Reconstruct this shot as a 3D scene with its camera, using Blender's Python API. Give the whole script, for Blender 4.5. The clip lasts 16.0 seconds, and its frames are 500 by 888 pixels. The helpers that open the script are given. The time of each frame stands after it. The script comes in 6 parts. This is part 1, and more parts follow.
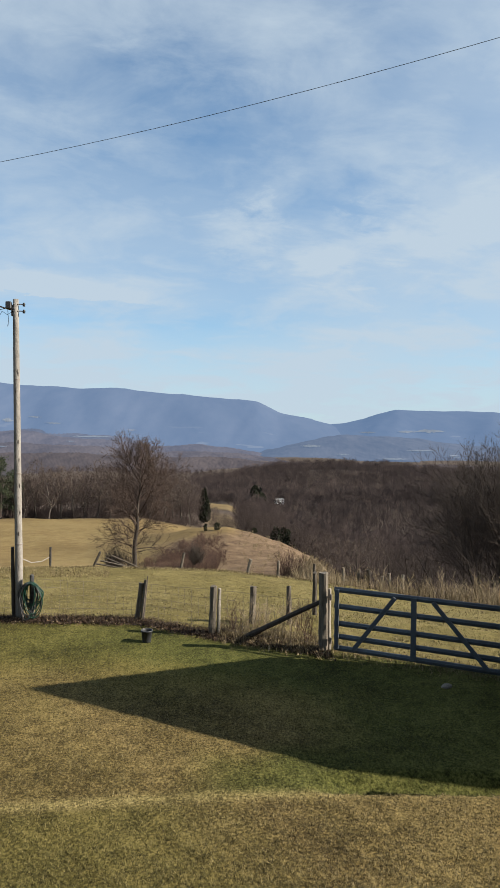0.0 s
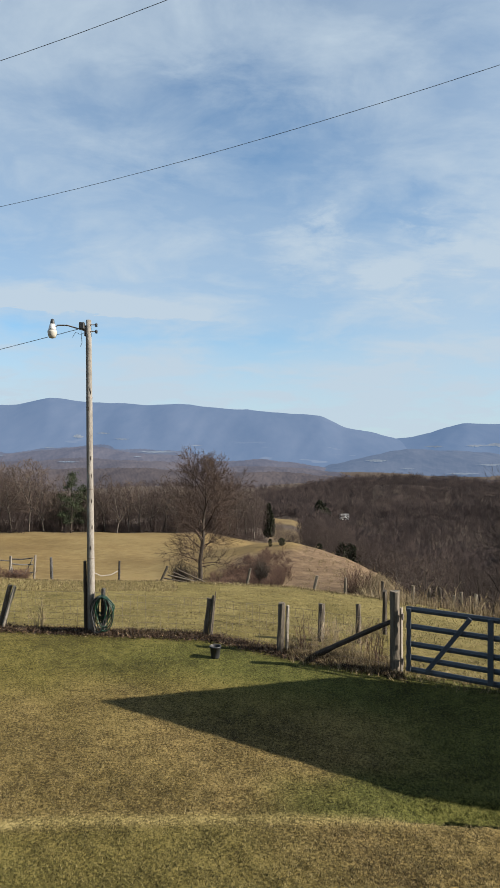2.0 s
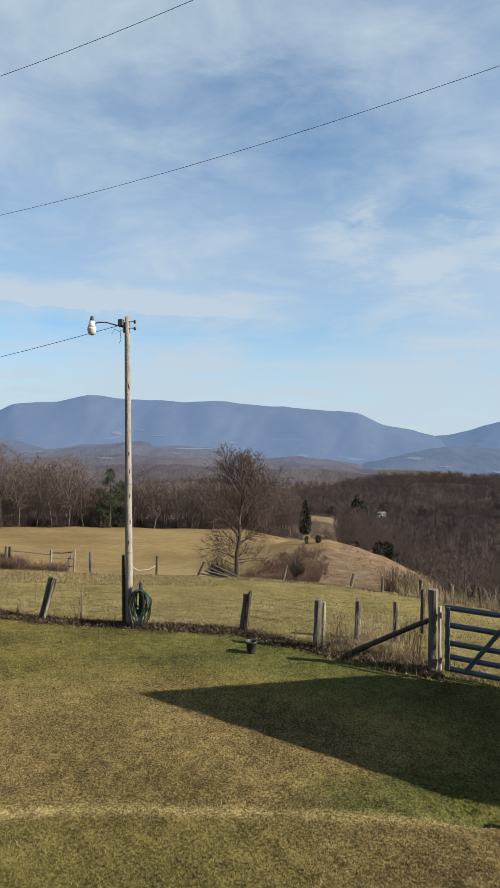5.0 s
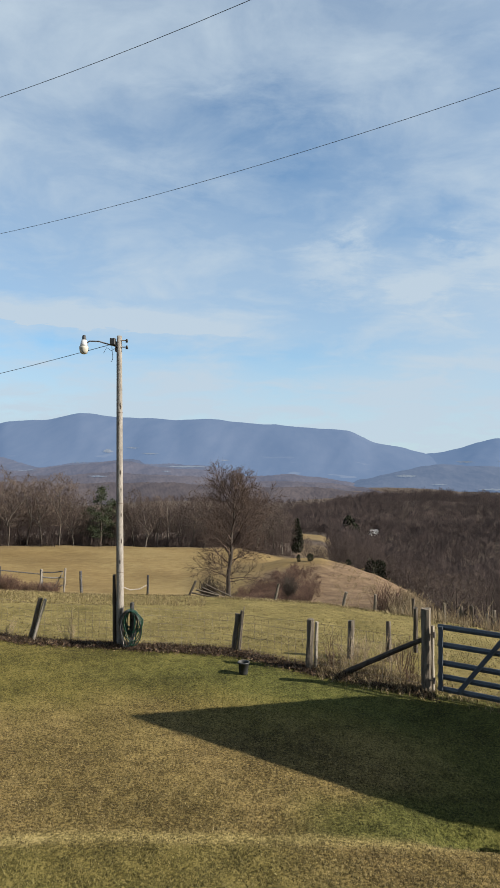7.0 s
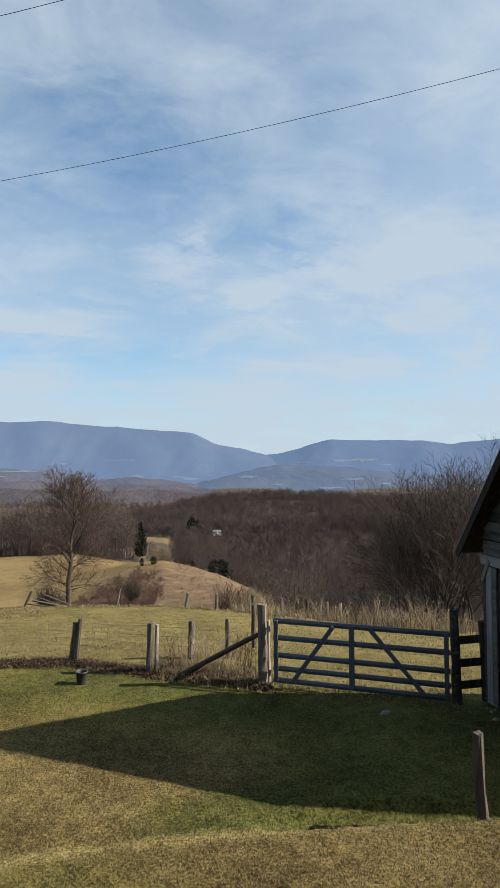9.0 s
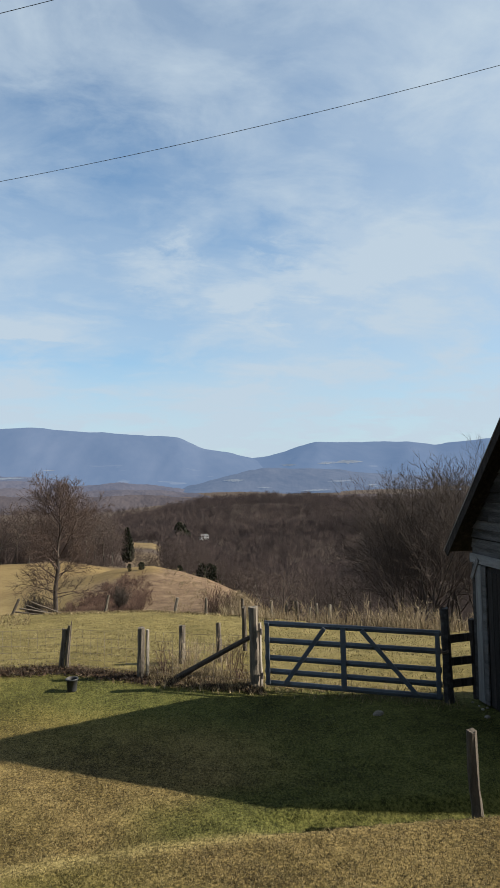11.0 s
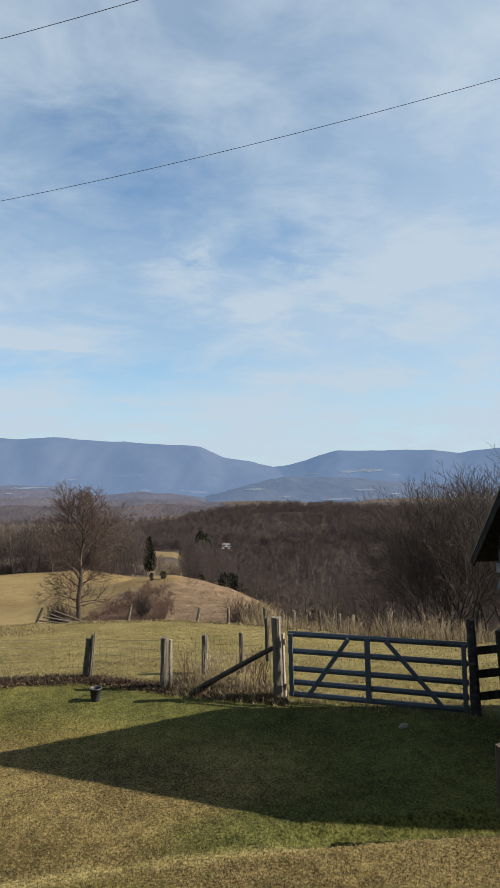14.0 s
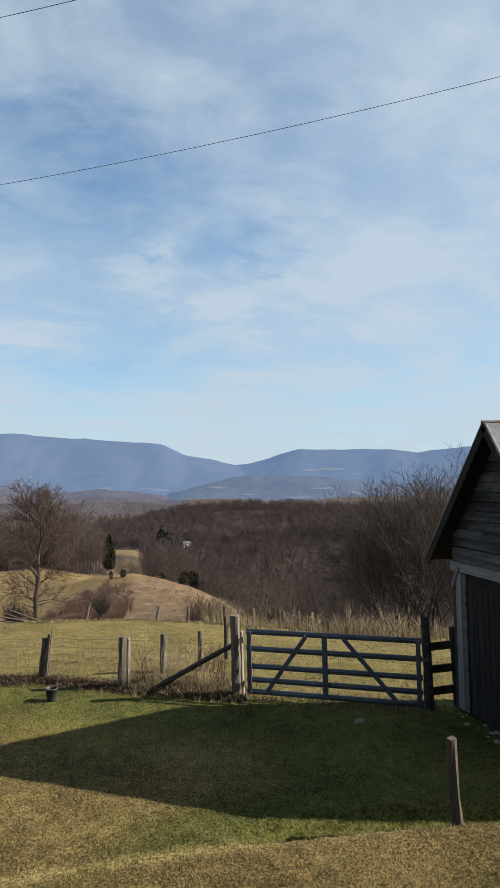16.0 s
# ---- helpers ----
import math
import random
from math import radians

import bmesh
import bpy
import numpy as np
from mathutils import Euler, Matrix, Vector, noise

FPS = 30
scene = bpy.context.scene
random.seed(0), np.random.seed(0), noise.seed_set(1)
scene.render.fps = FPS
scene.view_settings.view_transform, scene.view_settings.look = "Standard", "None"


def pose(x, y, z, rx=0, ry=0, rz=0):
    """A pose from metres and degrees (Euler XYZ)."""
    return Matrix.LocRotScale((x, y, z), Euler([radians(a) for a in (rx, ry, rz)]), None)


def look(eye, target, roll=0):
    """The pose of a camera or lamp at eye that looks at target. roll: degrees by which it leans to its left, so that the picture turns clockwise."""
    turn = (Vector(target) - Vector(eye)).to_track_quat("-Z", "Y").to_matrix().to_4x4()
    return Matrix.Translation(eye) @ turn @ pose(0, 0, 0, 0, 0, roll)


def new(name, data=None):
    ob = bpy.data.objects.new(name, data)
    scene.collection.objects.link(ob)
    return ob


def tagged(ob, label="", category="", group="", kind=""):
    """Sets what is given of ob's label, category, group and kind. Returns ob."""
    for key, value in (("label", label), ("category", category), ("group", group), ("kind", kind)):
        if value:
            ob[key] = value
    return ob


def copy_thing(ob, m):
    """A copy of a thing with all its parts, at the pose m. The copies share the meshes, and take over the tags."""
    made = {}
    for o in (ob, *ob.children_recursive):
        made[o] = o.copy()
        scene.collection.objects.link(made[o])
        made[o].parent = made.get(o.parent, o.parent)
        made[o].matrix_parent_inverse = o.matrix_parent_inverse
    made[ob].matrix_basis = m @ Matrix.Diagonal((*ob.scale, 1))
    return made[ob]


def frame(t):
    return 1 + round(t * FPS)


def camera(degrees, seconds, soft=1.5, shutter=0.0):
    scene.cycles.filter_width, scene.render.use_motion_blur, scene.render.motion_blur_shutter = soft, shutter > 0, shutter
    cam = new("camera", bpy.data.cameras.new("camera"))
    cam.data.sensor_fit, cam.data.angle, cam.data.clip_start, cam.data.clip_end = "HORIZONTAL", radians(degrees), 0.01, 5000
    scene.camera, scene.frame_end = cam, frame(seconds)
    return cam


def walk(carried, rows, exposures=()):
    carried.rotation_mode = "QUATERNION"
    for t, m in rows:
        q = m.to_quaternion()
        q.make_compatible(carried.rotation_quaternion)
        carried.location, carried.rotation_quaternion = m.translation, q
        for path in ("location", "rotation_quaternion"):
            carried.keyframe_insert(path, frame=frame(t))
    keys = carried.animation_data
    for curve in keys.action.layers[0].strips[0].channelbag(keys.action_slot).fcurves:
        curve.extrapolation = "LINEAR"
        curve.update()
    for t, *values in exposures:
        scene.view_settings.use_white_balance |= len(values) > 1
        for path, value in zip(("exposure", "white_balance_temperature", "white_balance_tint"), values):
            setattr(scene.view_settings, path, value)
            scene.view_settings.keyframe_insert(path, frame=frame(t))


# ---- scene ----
# ---------------------------------------------------------------- camera
LENS = 2 * math.degrees(math.atan(441.5 / 1150.0))
cam = camera(LENS, 16.0)

# seconds, turn to the left, tilt up, roll (degrees), eye (metres)
PATH = [
    (0, -3.91, -0.52, 0.65, 0.055, -0.021, 4.295),
    (0.5, -7.54, -0.66, 0.68, 0.062, -0.020, 4.295),
    (1, -7.63, -0.45, 0.50, 0.059, -0.013, 4.306),
    (1.5, -4.29, 0.15, 0.30, 0.020, -0.034, 4.320),
    (2, 1.71, 0.74, 0.40, -0.024, 0.019, 4.310),
    (2.5, 5.99, 0.46, 1.28, -0.067, 0.072, 4.291),
    (3, 8.40, -0.00, 1.59, -0.066, 0.074, 4.288),
    (3.5, 8.80, -0.15, 1.86, -0.069, 0.069, 4.286),
    (4, 7.45, 0.10, 1.58, -0.046, 0.043, 4.284),
    (4.5, 5.56, 0.20, 0.78, -0.031, 0.025, 4.283),
    (7, 4.20, 2.03, 0.55, -0.036, 0.028, 4.303),
    (7.5, 3.42, 1.98, 0.67, -0.021, 0.006, 4.306),
    (8, -0.22, 1.94, 0.46, 0.009, -0.000, 4.315),
    (8.5, -5.76, 1.98, -0.09, 0.050, -0.037, 4.314),
    (9, -9.53, 2.24, -0.43, 0.056, -0.048, 4.309),
    (11.5, -10.77, 2.54, -1.35, 0.007, -0.014, 4.288),
    (12, -10.56, 2.39, -1.39, 0.008, -0.010, 4.287),
    (12.5, -9.88, 2.62, -1.29, 0.002, -0.007, 4.278),
    (13, -9.50, 2.55, -1.24, 0.003, 0.012, 4.296),
    (13.5, -9.15, 2.78, -1.37, -0.005, -0.010, 4.303),
    (14, -8.92, 3.35, -1.45, -0.011, -0.002, 4.302),
    (14.5, -9.65, 3.49, -1.65, -0.005, -0.013, 4.305),
    (15, -11.54, 3.25, -1.96, 0.017, -0.039, 4.318),
    (15.5, -11.85, 3.15, -1.73, 0.017, -0.033, 4.316),
    (16, -12.26, 3.12, -1.16, 0.019, -0.041, 4.306),
]


def eye_pose(yaw, pitch, roll, x, y, z):
    a, b = radians(yaw), radians(pitch)
    way = Vector((-math.sin(a) * math.cos(b), math.cos(a) * math.cos(b), math.sin(b)))
    return look((x, y, z), Vector((x, y, z)) + way * 2, roll)


walk(cam, [(r[0], eye_pose(*r[1:])) for r in PATH])

# ---------------------------------------------------------------- world and sun
SUN_WAY = Vector((0.983, -0.182, 0.0)).normalized()
SUN_HEIGHT = radians(29.7)


def build_world():
    world = bpy.data.worlds.new("sky")
    scene.world = world
    world.use_nodes = True
    nt = world.node_tree
    nt.nodes.clear()
    n = nt.nodes.new
    out, bg = n("ShaderNodeOutputWorld"), n("ShaderNodeBackground")
    sky = n("ShaderNodeTexSky")
    sky.sky_type, sky.sun_disc = "NISHITA", False
    sky.sun_elevation = SUN_HEIGHT
    sky.sun_rotation = math.atan2(SUN_WAY.x, SUN_WAY.y)
    sky.altitude, sky.air_density, sky.dust_density, sky.ozone_density = 600, 1.0, 0.4, 1.0
    tc = n("ShaderNodeTexCoord")
    sep = n("ShaderNodeSeparateXYZ")
    nt.links.new(tc.outputs["Generated"], sep.inputs[0])

    def m(op, a, b=None, c=None, clamp=False):
        q = n("ShaderNodeMath")
        q.operation, q.use_clamp = op, clamp
        for k, v in enumerate((a, b, c)):
            if v is None:
                continue
            if isinstance(v, (int, float)):
                q.inputs[k].default_value = v
            else:
                nt.links.new(v, q.inputs[k])
        return q.outputs[0]

    # thin high cloud, laid out on a flat layer overhead
    h = m("ADD", m("MAXIMUM", sep.outputs[2], 0.0), 0.22)
    comb = n("ShaderNodeCombineXYZ")
    nt.links.new(m("DIVIDE", sep.outputs[0], h), comb.inputs[0])
    nt.links.new(m("DIVIDE", sep.outputs[1], h), comb.inputs[1])

    def clouds(scale, stretch, detail, rough, dist, off):
        mp = n("ShaderNodeMapping")
        mp.inputs["Scale"].default_value = stretch
        mp.inputs["Location"].default_value = off
        mp.inputs["Rotation"].default_value = (0, 0, radians(-14))
        nt.links.new(comb.outputs[0], mp.inputs[0])
        tx = n("ShaderNodeTexNoise")
        tx.inputs["Scale"].default_value, tx.inputs["Detail"].default_value = scale, detail
        tx.inputs["Roughness"].default_value, tx.inputs["Distortion"].default_value = rough, dist
        nt.links.new(mp.outputs[0], tx.inputs["Vector"])
        return tx.outputs["Fac"]

    veil = m("MULTIPLY_ADD", clouds(1.15, (0.9, 0.75, 1), 5, 0.50, 0.15, (3.1, 1.2, 0)), 2.4, -0.80, True)
    puff = m("MULTIPLY_ADD", clouds(4.2, (0.8, 1.0, 1), 7, 0.60, 0.35, (1.7, 5.2, 0)), 3.6, -1.55, True)
    flat = m("SQRT", m("ADD", m("MULTIPLY", sep.outputs[0], sep.outputs[0]), m("MULTIPLY", sep.outputs[1], sep.outputs[1])))
    rise = m("DIVIDE", sep.outputs[2], flat)
    side = m("DIVIDE", sep.outputs[0], m("MAXIMUM", sep.outputs[1], 0.05))
    front = m("MULTIPLY", sep.outputs[1], 4.0, None, True)
    wisp = clouds(5.0, (0.5, 1.6, 1), 6, 0.62, 0.3, (0.4, 2.2, 0))
    curl = clouds(9.0, (0.8, 1.1, 1), 6, 0.65, 0.4, (2.4, 0.7, 0))
    u = m("ADD", side, m("MULTIPLY_ADD", wisp, 0.34, -0.17))
    v = m("ADD", rise, m("MULTIPLY_ADD", curl, 0.22, -0.11))

    def drift(x, y, w, h):
        """A soft ragged patch of the cloud layer about one bearing and height."""
        a, b = m("DIVIDE", m("SUBTRACT", u, x), w), m("DIVIDE", m("SUBTRACT", v, y), h)
        g = m("SUBTRACT", 1.0, m("ADD", m("MULTIPLY", a, a), m("MULTIPLY", b, b)), None, True)
        return m("MULTIPLY", m("MULTIPLY", g, front), g)

    # one long streak of ice cloud low in the sky, with clear air under it
    off = m("SUBTRACT", m("ADD", rise, m("MULTIPLY", side, 0.022)), m("MULTIPLY_ADD", wisp, 0.022, 0.190))
    off = m("ADD", off, m("MULTIPLY_ADD", curl, 0.030, -0.015))
    over = m("MULTIPLY", m("SUBTRACT", 1.0, m("DIVIDE", off, 0.042), None, True), m("MULTIPLY_ADD", off, 220.0, 1.0, True))
    ends = m("MULTIPLY_ADD", side, -4.2, -0.15, True)
    bank = m("MULTIPLY", m("MULTIPLY", over, ends), front)
    under = m("SUBTRACT", 1.0, m("MULTIPLY", m("ABSOLUTE", m("ADD", off, 0.028)), 34.0), None, True)
    under = m("MULTIPLY", m("MULTIPLY", under, m("MULTIPLY_ADD", side, -1.6, 0.55, True)), front)
    both = m("ADD", m("MULTIPLY", veil, 0.42), m("MULTIPLY", puff, 0.36))
    for x, y, w, h, gain in ((0.06, 0.315, 0.10, 0.06, 0.26), (0.21, 0.285, 0.09, 0.07, 0.28), (0.40, 0.345, 0.20, 0.12, 0.26), (0.03, 0.63, 0.42, 0.12, 0.16), (0.55, 0.50, 0.30, 0.14, 0.16),
                             (-0.13, 0.52, 0.34, 0.14, -0.26), (0.24, 0.375, 0.11, 0.06, -0.14), (0.24, 0.62, 0.16, 0.08, -0.18), (0.07, 0.40, 0.14, 0.06, -0.12)):
        both = m("ADD", both, m("MULTIPLY", drift(x, y, w, h), gain))
    both = m("ADD", both, m("MULTIPLY", bank, 1.05))
    both = m("SUBTRACT", both, m("MULTIPLY", under, 0.30))
    low = m("MULTIPLY", m("SUBTRACT", 1.0, m("DIVIDE", m("MAXIMUM", sep.outputs[2], 0.0), 0.24), None, True), 0.42)
    both = m("ADD", both, m("MULTIPLY", m("MULTIPLY", side, 1.0, None, True), 0.26))
    amount = m("MINIMUM", m("MAXIMUM", m("ADD", m("ADD", both, 0.31), low), 0.05), 0.95)
    tint = n("ShaderNodeMix")
    tint.data_type, tint.blend_type = "RGBA", "MULTIPLY"
    tint.inputs[0].default_value = 1.0
    nt.links.new(sky.outputs[0], tint.inputs[6])
    tint.inputs[7].default_value = (0.91, 1.335, 1.53, 1)
    mix = n("ShaderNodeMix")
    mix.data_type = "RGBA"
    nt.links.new(amount, mix.inputs[0])
    nt.links.new(tint.outputs[2], mix.inputs[6])
    mix.inputs[7].default_value = (5.02, 6.02, 6.96, 1)
    nt.links.new(mix.outputs[2], bg.inputs[0])
    bg.inputs[1].default_value = 0.0415
    nt.links.new(bg.outputs[0], out.inputs[0])


build_world()
sun = new("sun", bpy.data.lights.new("sun", "SUN"))
sun.data.energy, sun.data.angle, sun.data.color = 4.75, radians(0.53), (1.0, 0.92, 0.80)
sun.matrix_world = look((0, 0, 30), Vector((0, 0, 30)) - (SUN_WAY * math.cos(SUN_HEIGHT) + Vector((0, 0, math.sin(SUN_HEIGHT)))))
scene.view_settings.exposure = 1.38

# ---------------------------------------------------------------- materials


def material(name, stops, scale=4.0, fine=40.0, rough=0.85, metal=0.0, bump=0.2, stretch=(1, 1, 1), haze_glow=None, isle=0.0, spec=0.3, own=0.0, reach=0.02, soft=0.0, each=0.0):
    """A rough surface: two scales of noise through a colour ramp, with fine relief."""
    mt = bpy.data.materials.new(name)
    mt.use_nodes = True
    nt = mt.node_tree
    n, link = nt.nodes.new, nt.links.new
    bsdf = nt.nodes["Principled BSDF"]
    tc, mp = n("ShaderNodeTexCoord"), n("ShaderNodeMapping")
    mp.inputs["Scale"].default_value = stretch
    link(tc.outputs["Object"], mp.inputs[0])
    vec = mp.outputs[0]
    if own:
        info, add = n("ShaderNodeObjectInfo"), n("ShaderNodeVectorMath")
        add.operation = "MULTIPLY_ADD"
        link(info.outputs["Random"], add.inputs[0])
        add.inputs[1].default_value = (37, 53, 71)
        link(vec, add.inputs[2])
        vec = add.outputs[0]
        tone = n("ShaderNodeMath")
        tone.operation = "MULTIPLY_ADD"
        link(info.outputs["Random"], tone.inputs[0])
        tone.inputs[1].default_value, tone.inputs[2].default_value = 0.26 * own, -0.13 * own
    big, small = n("ShaderNodeTexNoise"), n("ShaderNodeTexNoise")
    for tx, s, d in ((big, scale, 4), (small, fine, 5)):
        tx.inputs["Scale"].default_value, tx.inputs["Detail"].default_value = s, d
        tx.inputs["Roughness"].default_value = 0.6
        link(vec, tx.inputs["Vector"])
    mixf = n("ShaderNodeMix")
    mixf.data_type = "FLOAT"
    mixf.inputs[0].default_value = 0.45
    link(big.outputs["Fac"], mixf.inputs[2])
    link(small.outputs["Fac"], mixf.inputs[3])
    fac = mixf.outputs[0]
    if own:
        lift = n("ShaderNodeMath")
        link(fac, lift.inputs[0])
        link(tone.outputs[0], lift.inputs[1])
        fac = lift.outputs[0]
    if isle:
        geo, add = n("ShaderNodeNewGeometry"), n("ShaderNodeMath")
        add.operation = "MULTIPLY_ADD"
        link(geo.outputs["Random Per Island"], add.inputs[0])
        add.inputs[1].default_value = isle
        sub = n("ShaderNodeMath")
        sub.operation = "SUBTRACT"
        link(fac, sub.inputs[0])
        sub.inputs[1].default_value = isle / 2
        link(sub.outputs[0], add.inputs[2])
        fac = add.outputs[0]
    if each:
        at, add = n("ShaderNodeAttribute"), n("ShaderNodeMath")
        at.attribute_name = "tone"
        add.operation = "MULTIPLY_ADD"
        link(at.outputs["Fac"], add.inputs[0])
        add.inputs[1].default_value = each
        sub = n("ShaderNodeMath")
        sub.operation = "SUBTRACT"
        link(fac, sub.inputs[0])
        sub.inputs[1].default_value = each / 2
        link(sub.outputs[0], add.inputs[2])
        fac = add.outputs[0]
    ramp = n("ShaderNodeValToRGB")
    el = ramp.color_ramp.elements
    while len(el) < len(stops):
        el.new(0.5)
    for e, (p, c) in zip(el, stops):
        e.position, e.color = p, (*c, 1)
    link(fac, ramp.inputs[0])
    link(ramp.outputs[0], bsdf.inputs["Base Color"])
    bsdf.inputs["Roughness"].default_value, bsdf.inputs["Metallic"].default_value = rough, metal
    bsdf.inputs["Specular IOR Level"].default_value = spec
    if bump:
        b = n("ShaderNodeBump")
        b.inputs["Strength"].default_value, b.inputs["Distance"].default_value = bump, reach
        link(small.outputs["Fac"], b.inputs["Height"])
        link(b.outputs[0], bsdf.inputs["Normal"])
    if soft:
        # a mass of twigs takes the light as a soft whole, not facet by facet
        geo, mul, nrm = n("ShaderNodeNewGeometry"), n("ShaderNodeVectorMath"), n("ShaderNodeVectorMath")
        mul.operation, nrm.operation = "MULTIPLY_ADD", "NORMALIZE"
        link(geo.outputs["Normal"], mul.inputs[0])
        mul.inputs[1].default_value = (1 - soft,) * 3
        mul.inputs[2].default_value = (-0.10 * soft, -0.75 * soft, 0.65 * soft)
        link(mul.outputs[0], nrm.inputs[0])
        link(nrm.outputs[0], bsdf.inputs["Normal"])
    # an even emission that paints haze on far slopes
    if haze_glow:
        bsdf.inputs["Emission Color"].default_value = (*haze_glow[0], 1)
        bsdf.inputs["Emission Strength"].default_value = haze_glow[1]
    return mt


WEATHERED = material("weathered_wood", [(0.3, (0.026, 0.021, 0.016)), (0.5, (0.070, 0.058, 0.045)), (0.7, (0.15, 0.128, 0.10))], 3, 30, 0.9, stretch=(6, 6, 0.6), bump=0.5, own=1)
POLE_WOOD = material("pole_wood", [(0.3, (0.080, 0.070, 0.060)), (0.48, (0.165, 0.150, 0.132)), (0.66, (0.265, 0.245, 0.22))], 2, 18, 0.9, stretch=(4, 4, 1.0), bump=0.5)
BARK = material("bark", [(0.3, (0.0225, 0.0180, 0.0150)), (0.6, (0.0562, 0.0450, 0.0360))], 3, 20, 0.95, stretch=(3, 3, 0.8), bump=0.4)
TWIG = material("twigs", [(0.3, (0.0298, 0.0220, 0.0181)), (0.7, (0.0680, 0.0505, 0.0395))], 0.05, 2, 0.95, bump=0, isle=0.3, soft=0.4)
FIELD_TWIG = material("reddish_twigs", [(0.3, (0.036, 0.024, 0.019)), (0.7, (0.094, 0.064, 0.048))], 0.05, 2, 0.95, bump=0, isle=0.3, soft=0.4)
FOREST_TWIG = material("forest_twigs", [(0.22, (0.0240, 0.0165, 0.0142)), (0.5, (0.0470, 0.0325, 0.0275)), (0.78, (0.0850, 0.0605, 0.0500))], 0.02, 0.6, 0.95, bump=0, isle=0.16, soft=0.7, each=0.32)
FAR_TWIG = material("far_twigs", [(0.28, (0.0320, 0.0222, 0.0205)), (0.5, (0.0600, 0.0420, 0.0375)), (0.72, (0.1040, 0.0745, 0.0640))], 0.012, 0.09, 0.95, bump=0, isle=0.06, soft=0.96, each=0.28)
PINE = material("pine_needles", [(0.3, (0.0086, 0.0129, 0.0059)), (0.5, (0.0211, 0.0292, 0.0125)), (0.7, (0.0409, 0.0490, 0.0224))], 0.4, 6, 0.9, bump=0, isle=0.35, soft=0.3)
EVERGREEN = material("evergreen", [(0.3, (0.008, 0.009, 0.0045)), (0.7, (0.026, 0.029, 0.014))], 0.4, 6, 0.9, bump=0, isle=0.3)
METAL_PAINT = material("gate_paint", [(0.3, (0.046, 0.056, 0.070)), (0.55, (0.078, 0.093, 0.114)), (0.75, (0.120, 0.136, 0.155))], 2.5, 40, 0.5, metal=0.2, bump=0.1)
TIN = material("tin_roof", [(0.3, (0.13, 0.12, 0.115)), (0.6, (0.26, 0.255, 0.25))], 1.2, 14, 0.42, metal=0.6, bump=0.1)
WIRE = material("black_wire", [(0.3, (0.03, 0.03, 0.032)), (0.7, (0.065, 0.065, 0.066))], 3, 30, 0.7, bump=0)
STEEL = material("rusty_steel", [(0.3, (0.07, 0.05, 0.04)), (0.6, (0.2, 0.17, 0.15))], 5, 50, 0.6, metal=0.5, bump=0.1)

# ---------------------------------------------------------------- mesh helpers


def mesh_object(name, verts, faces, mat, parent=None, smooth=False, label="", category="", group="", kind=""):
    me = bpy.data.meshes.new(name)
    v = np.asarray(verts, dtype=np.float32).reshape(-1, 3)
    f = np.asarray(faces, dtype=np.int32)
    k = f.shape[1]
    me.vertices.add(len(v))
    me.vertices.foreach_set("co", v.ravel())
    me.loops.add(f.size)
    me.loops.foreach_set("vertex_index", f.ravel())
    me.polygons.add(len(f))
    me.polygons.foreach_set("loop_start", np.arange(0, f.size, k, dtype=np.int32))
    me.polygons.foreach_set("loop_total", np.full(len(f), k, dtype=np.int32))
    me.polygons.foreach_set("use_smooth", np.full(len(f), smooth))
    me.update(calc_edges=True)
    me.materials.append(mat)
    ob = new(name, me)
    ob.parent = parent
    return tagged(ob, label, category, group, kind)


def part(name, bm, mat, parent, label="", smooth=False):
    me = bpy.data.meshes.new(name)
    for f in bm.faces:
        f.smooth = smooth
    bm.to_mesh(me)
    bm.free()
    me.materials.append(mat)
    ob = new(name, me)
    ob.parent = parent
    return tagged(ob, label)


def empty(name, m, label="", category="", group="", kind=""):
    ob = new(name)
    ob.matrix_world = m
    return tagged(ob, label, category, group, kind)


def box(bm, size, m, bevel=0.0):
    r = bmesh.ops.create_cube(bm, size=1.0, matrix=m @ Matrix.Diagonal((*size, 1)))
    if bevel:
        edges = list({e for v in r["verts"] for e in v.link_edges})
        bmesh.ops.bevel(bm, geom=edges, offset=bevel, segments=1, affect="EDGES", profile=0.5)
    return bm


def tube(bm, pts, radii, sides=8, wobble=0.0, seed=0, cap=True):
    """A closed round bar along pts with the given radii."""
    rng = random.Random(seed)
    rings = []
    pts = [Vector(p) for p in pts]
    for i, p in enumerate(pts):
        d = (pts[min(i + 1, len(pts) - 1)] - pts[max(i - 1, 0)]).normalized()
        u = d.cross(Vector((0.31, 0.95, 0.05))).normalized()
        v = d.cross(u)
        ring = []
        for k in range(sides):
            a = 2 * math.pi * k / sides
            r = radii[i] * (1 + wobble * (rng.random() - 0.5) * 2)
            ring.append(bm.verts.new(p + u * math.cos(a) * r + v * math.sin(a) * r))
        rings.append(ring)
    for a, b in zip(rings, rings[1:]):
        for k in range(sides):
            bm.faces.new((a[k], a[(k + 1) % sides], b[(k + 1) % sides], b[k]))
    if cap:
        bm.faces.new(rings[0][::-1])
        bm.faces.new(rings[-1])
    bmesh.ops.recalc_face_normals(bm, faces=bm.faces[:])
    return bm


# ---------------------------------------------------------------- the lie of the land
def smooth(v, a, b):
    t = np.clip((v - a) / (b - a), 0, 1)
    return t * t * (3 - 2 * t)


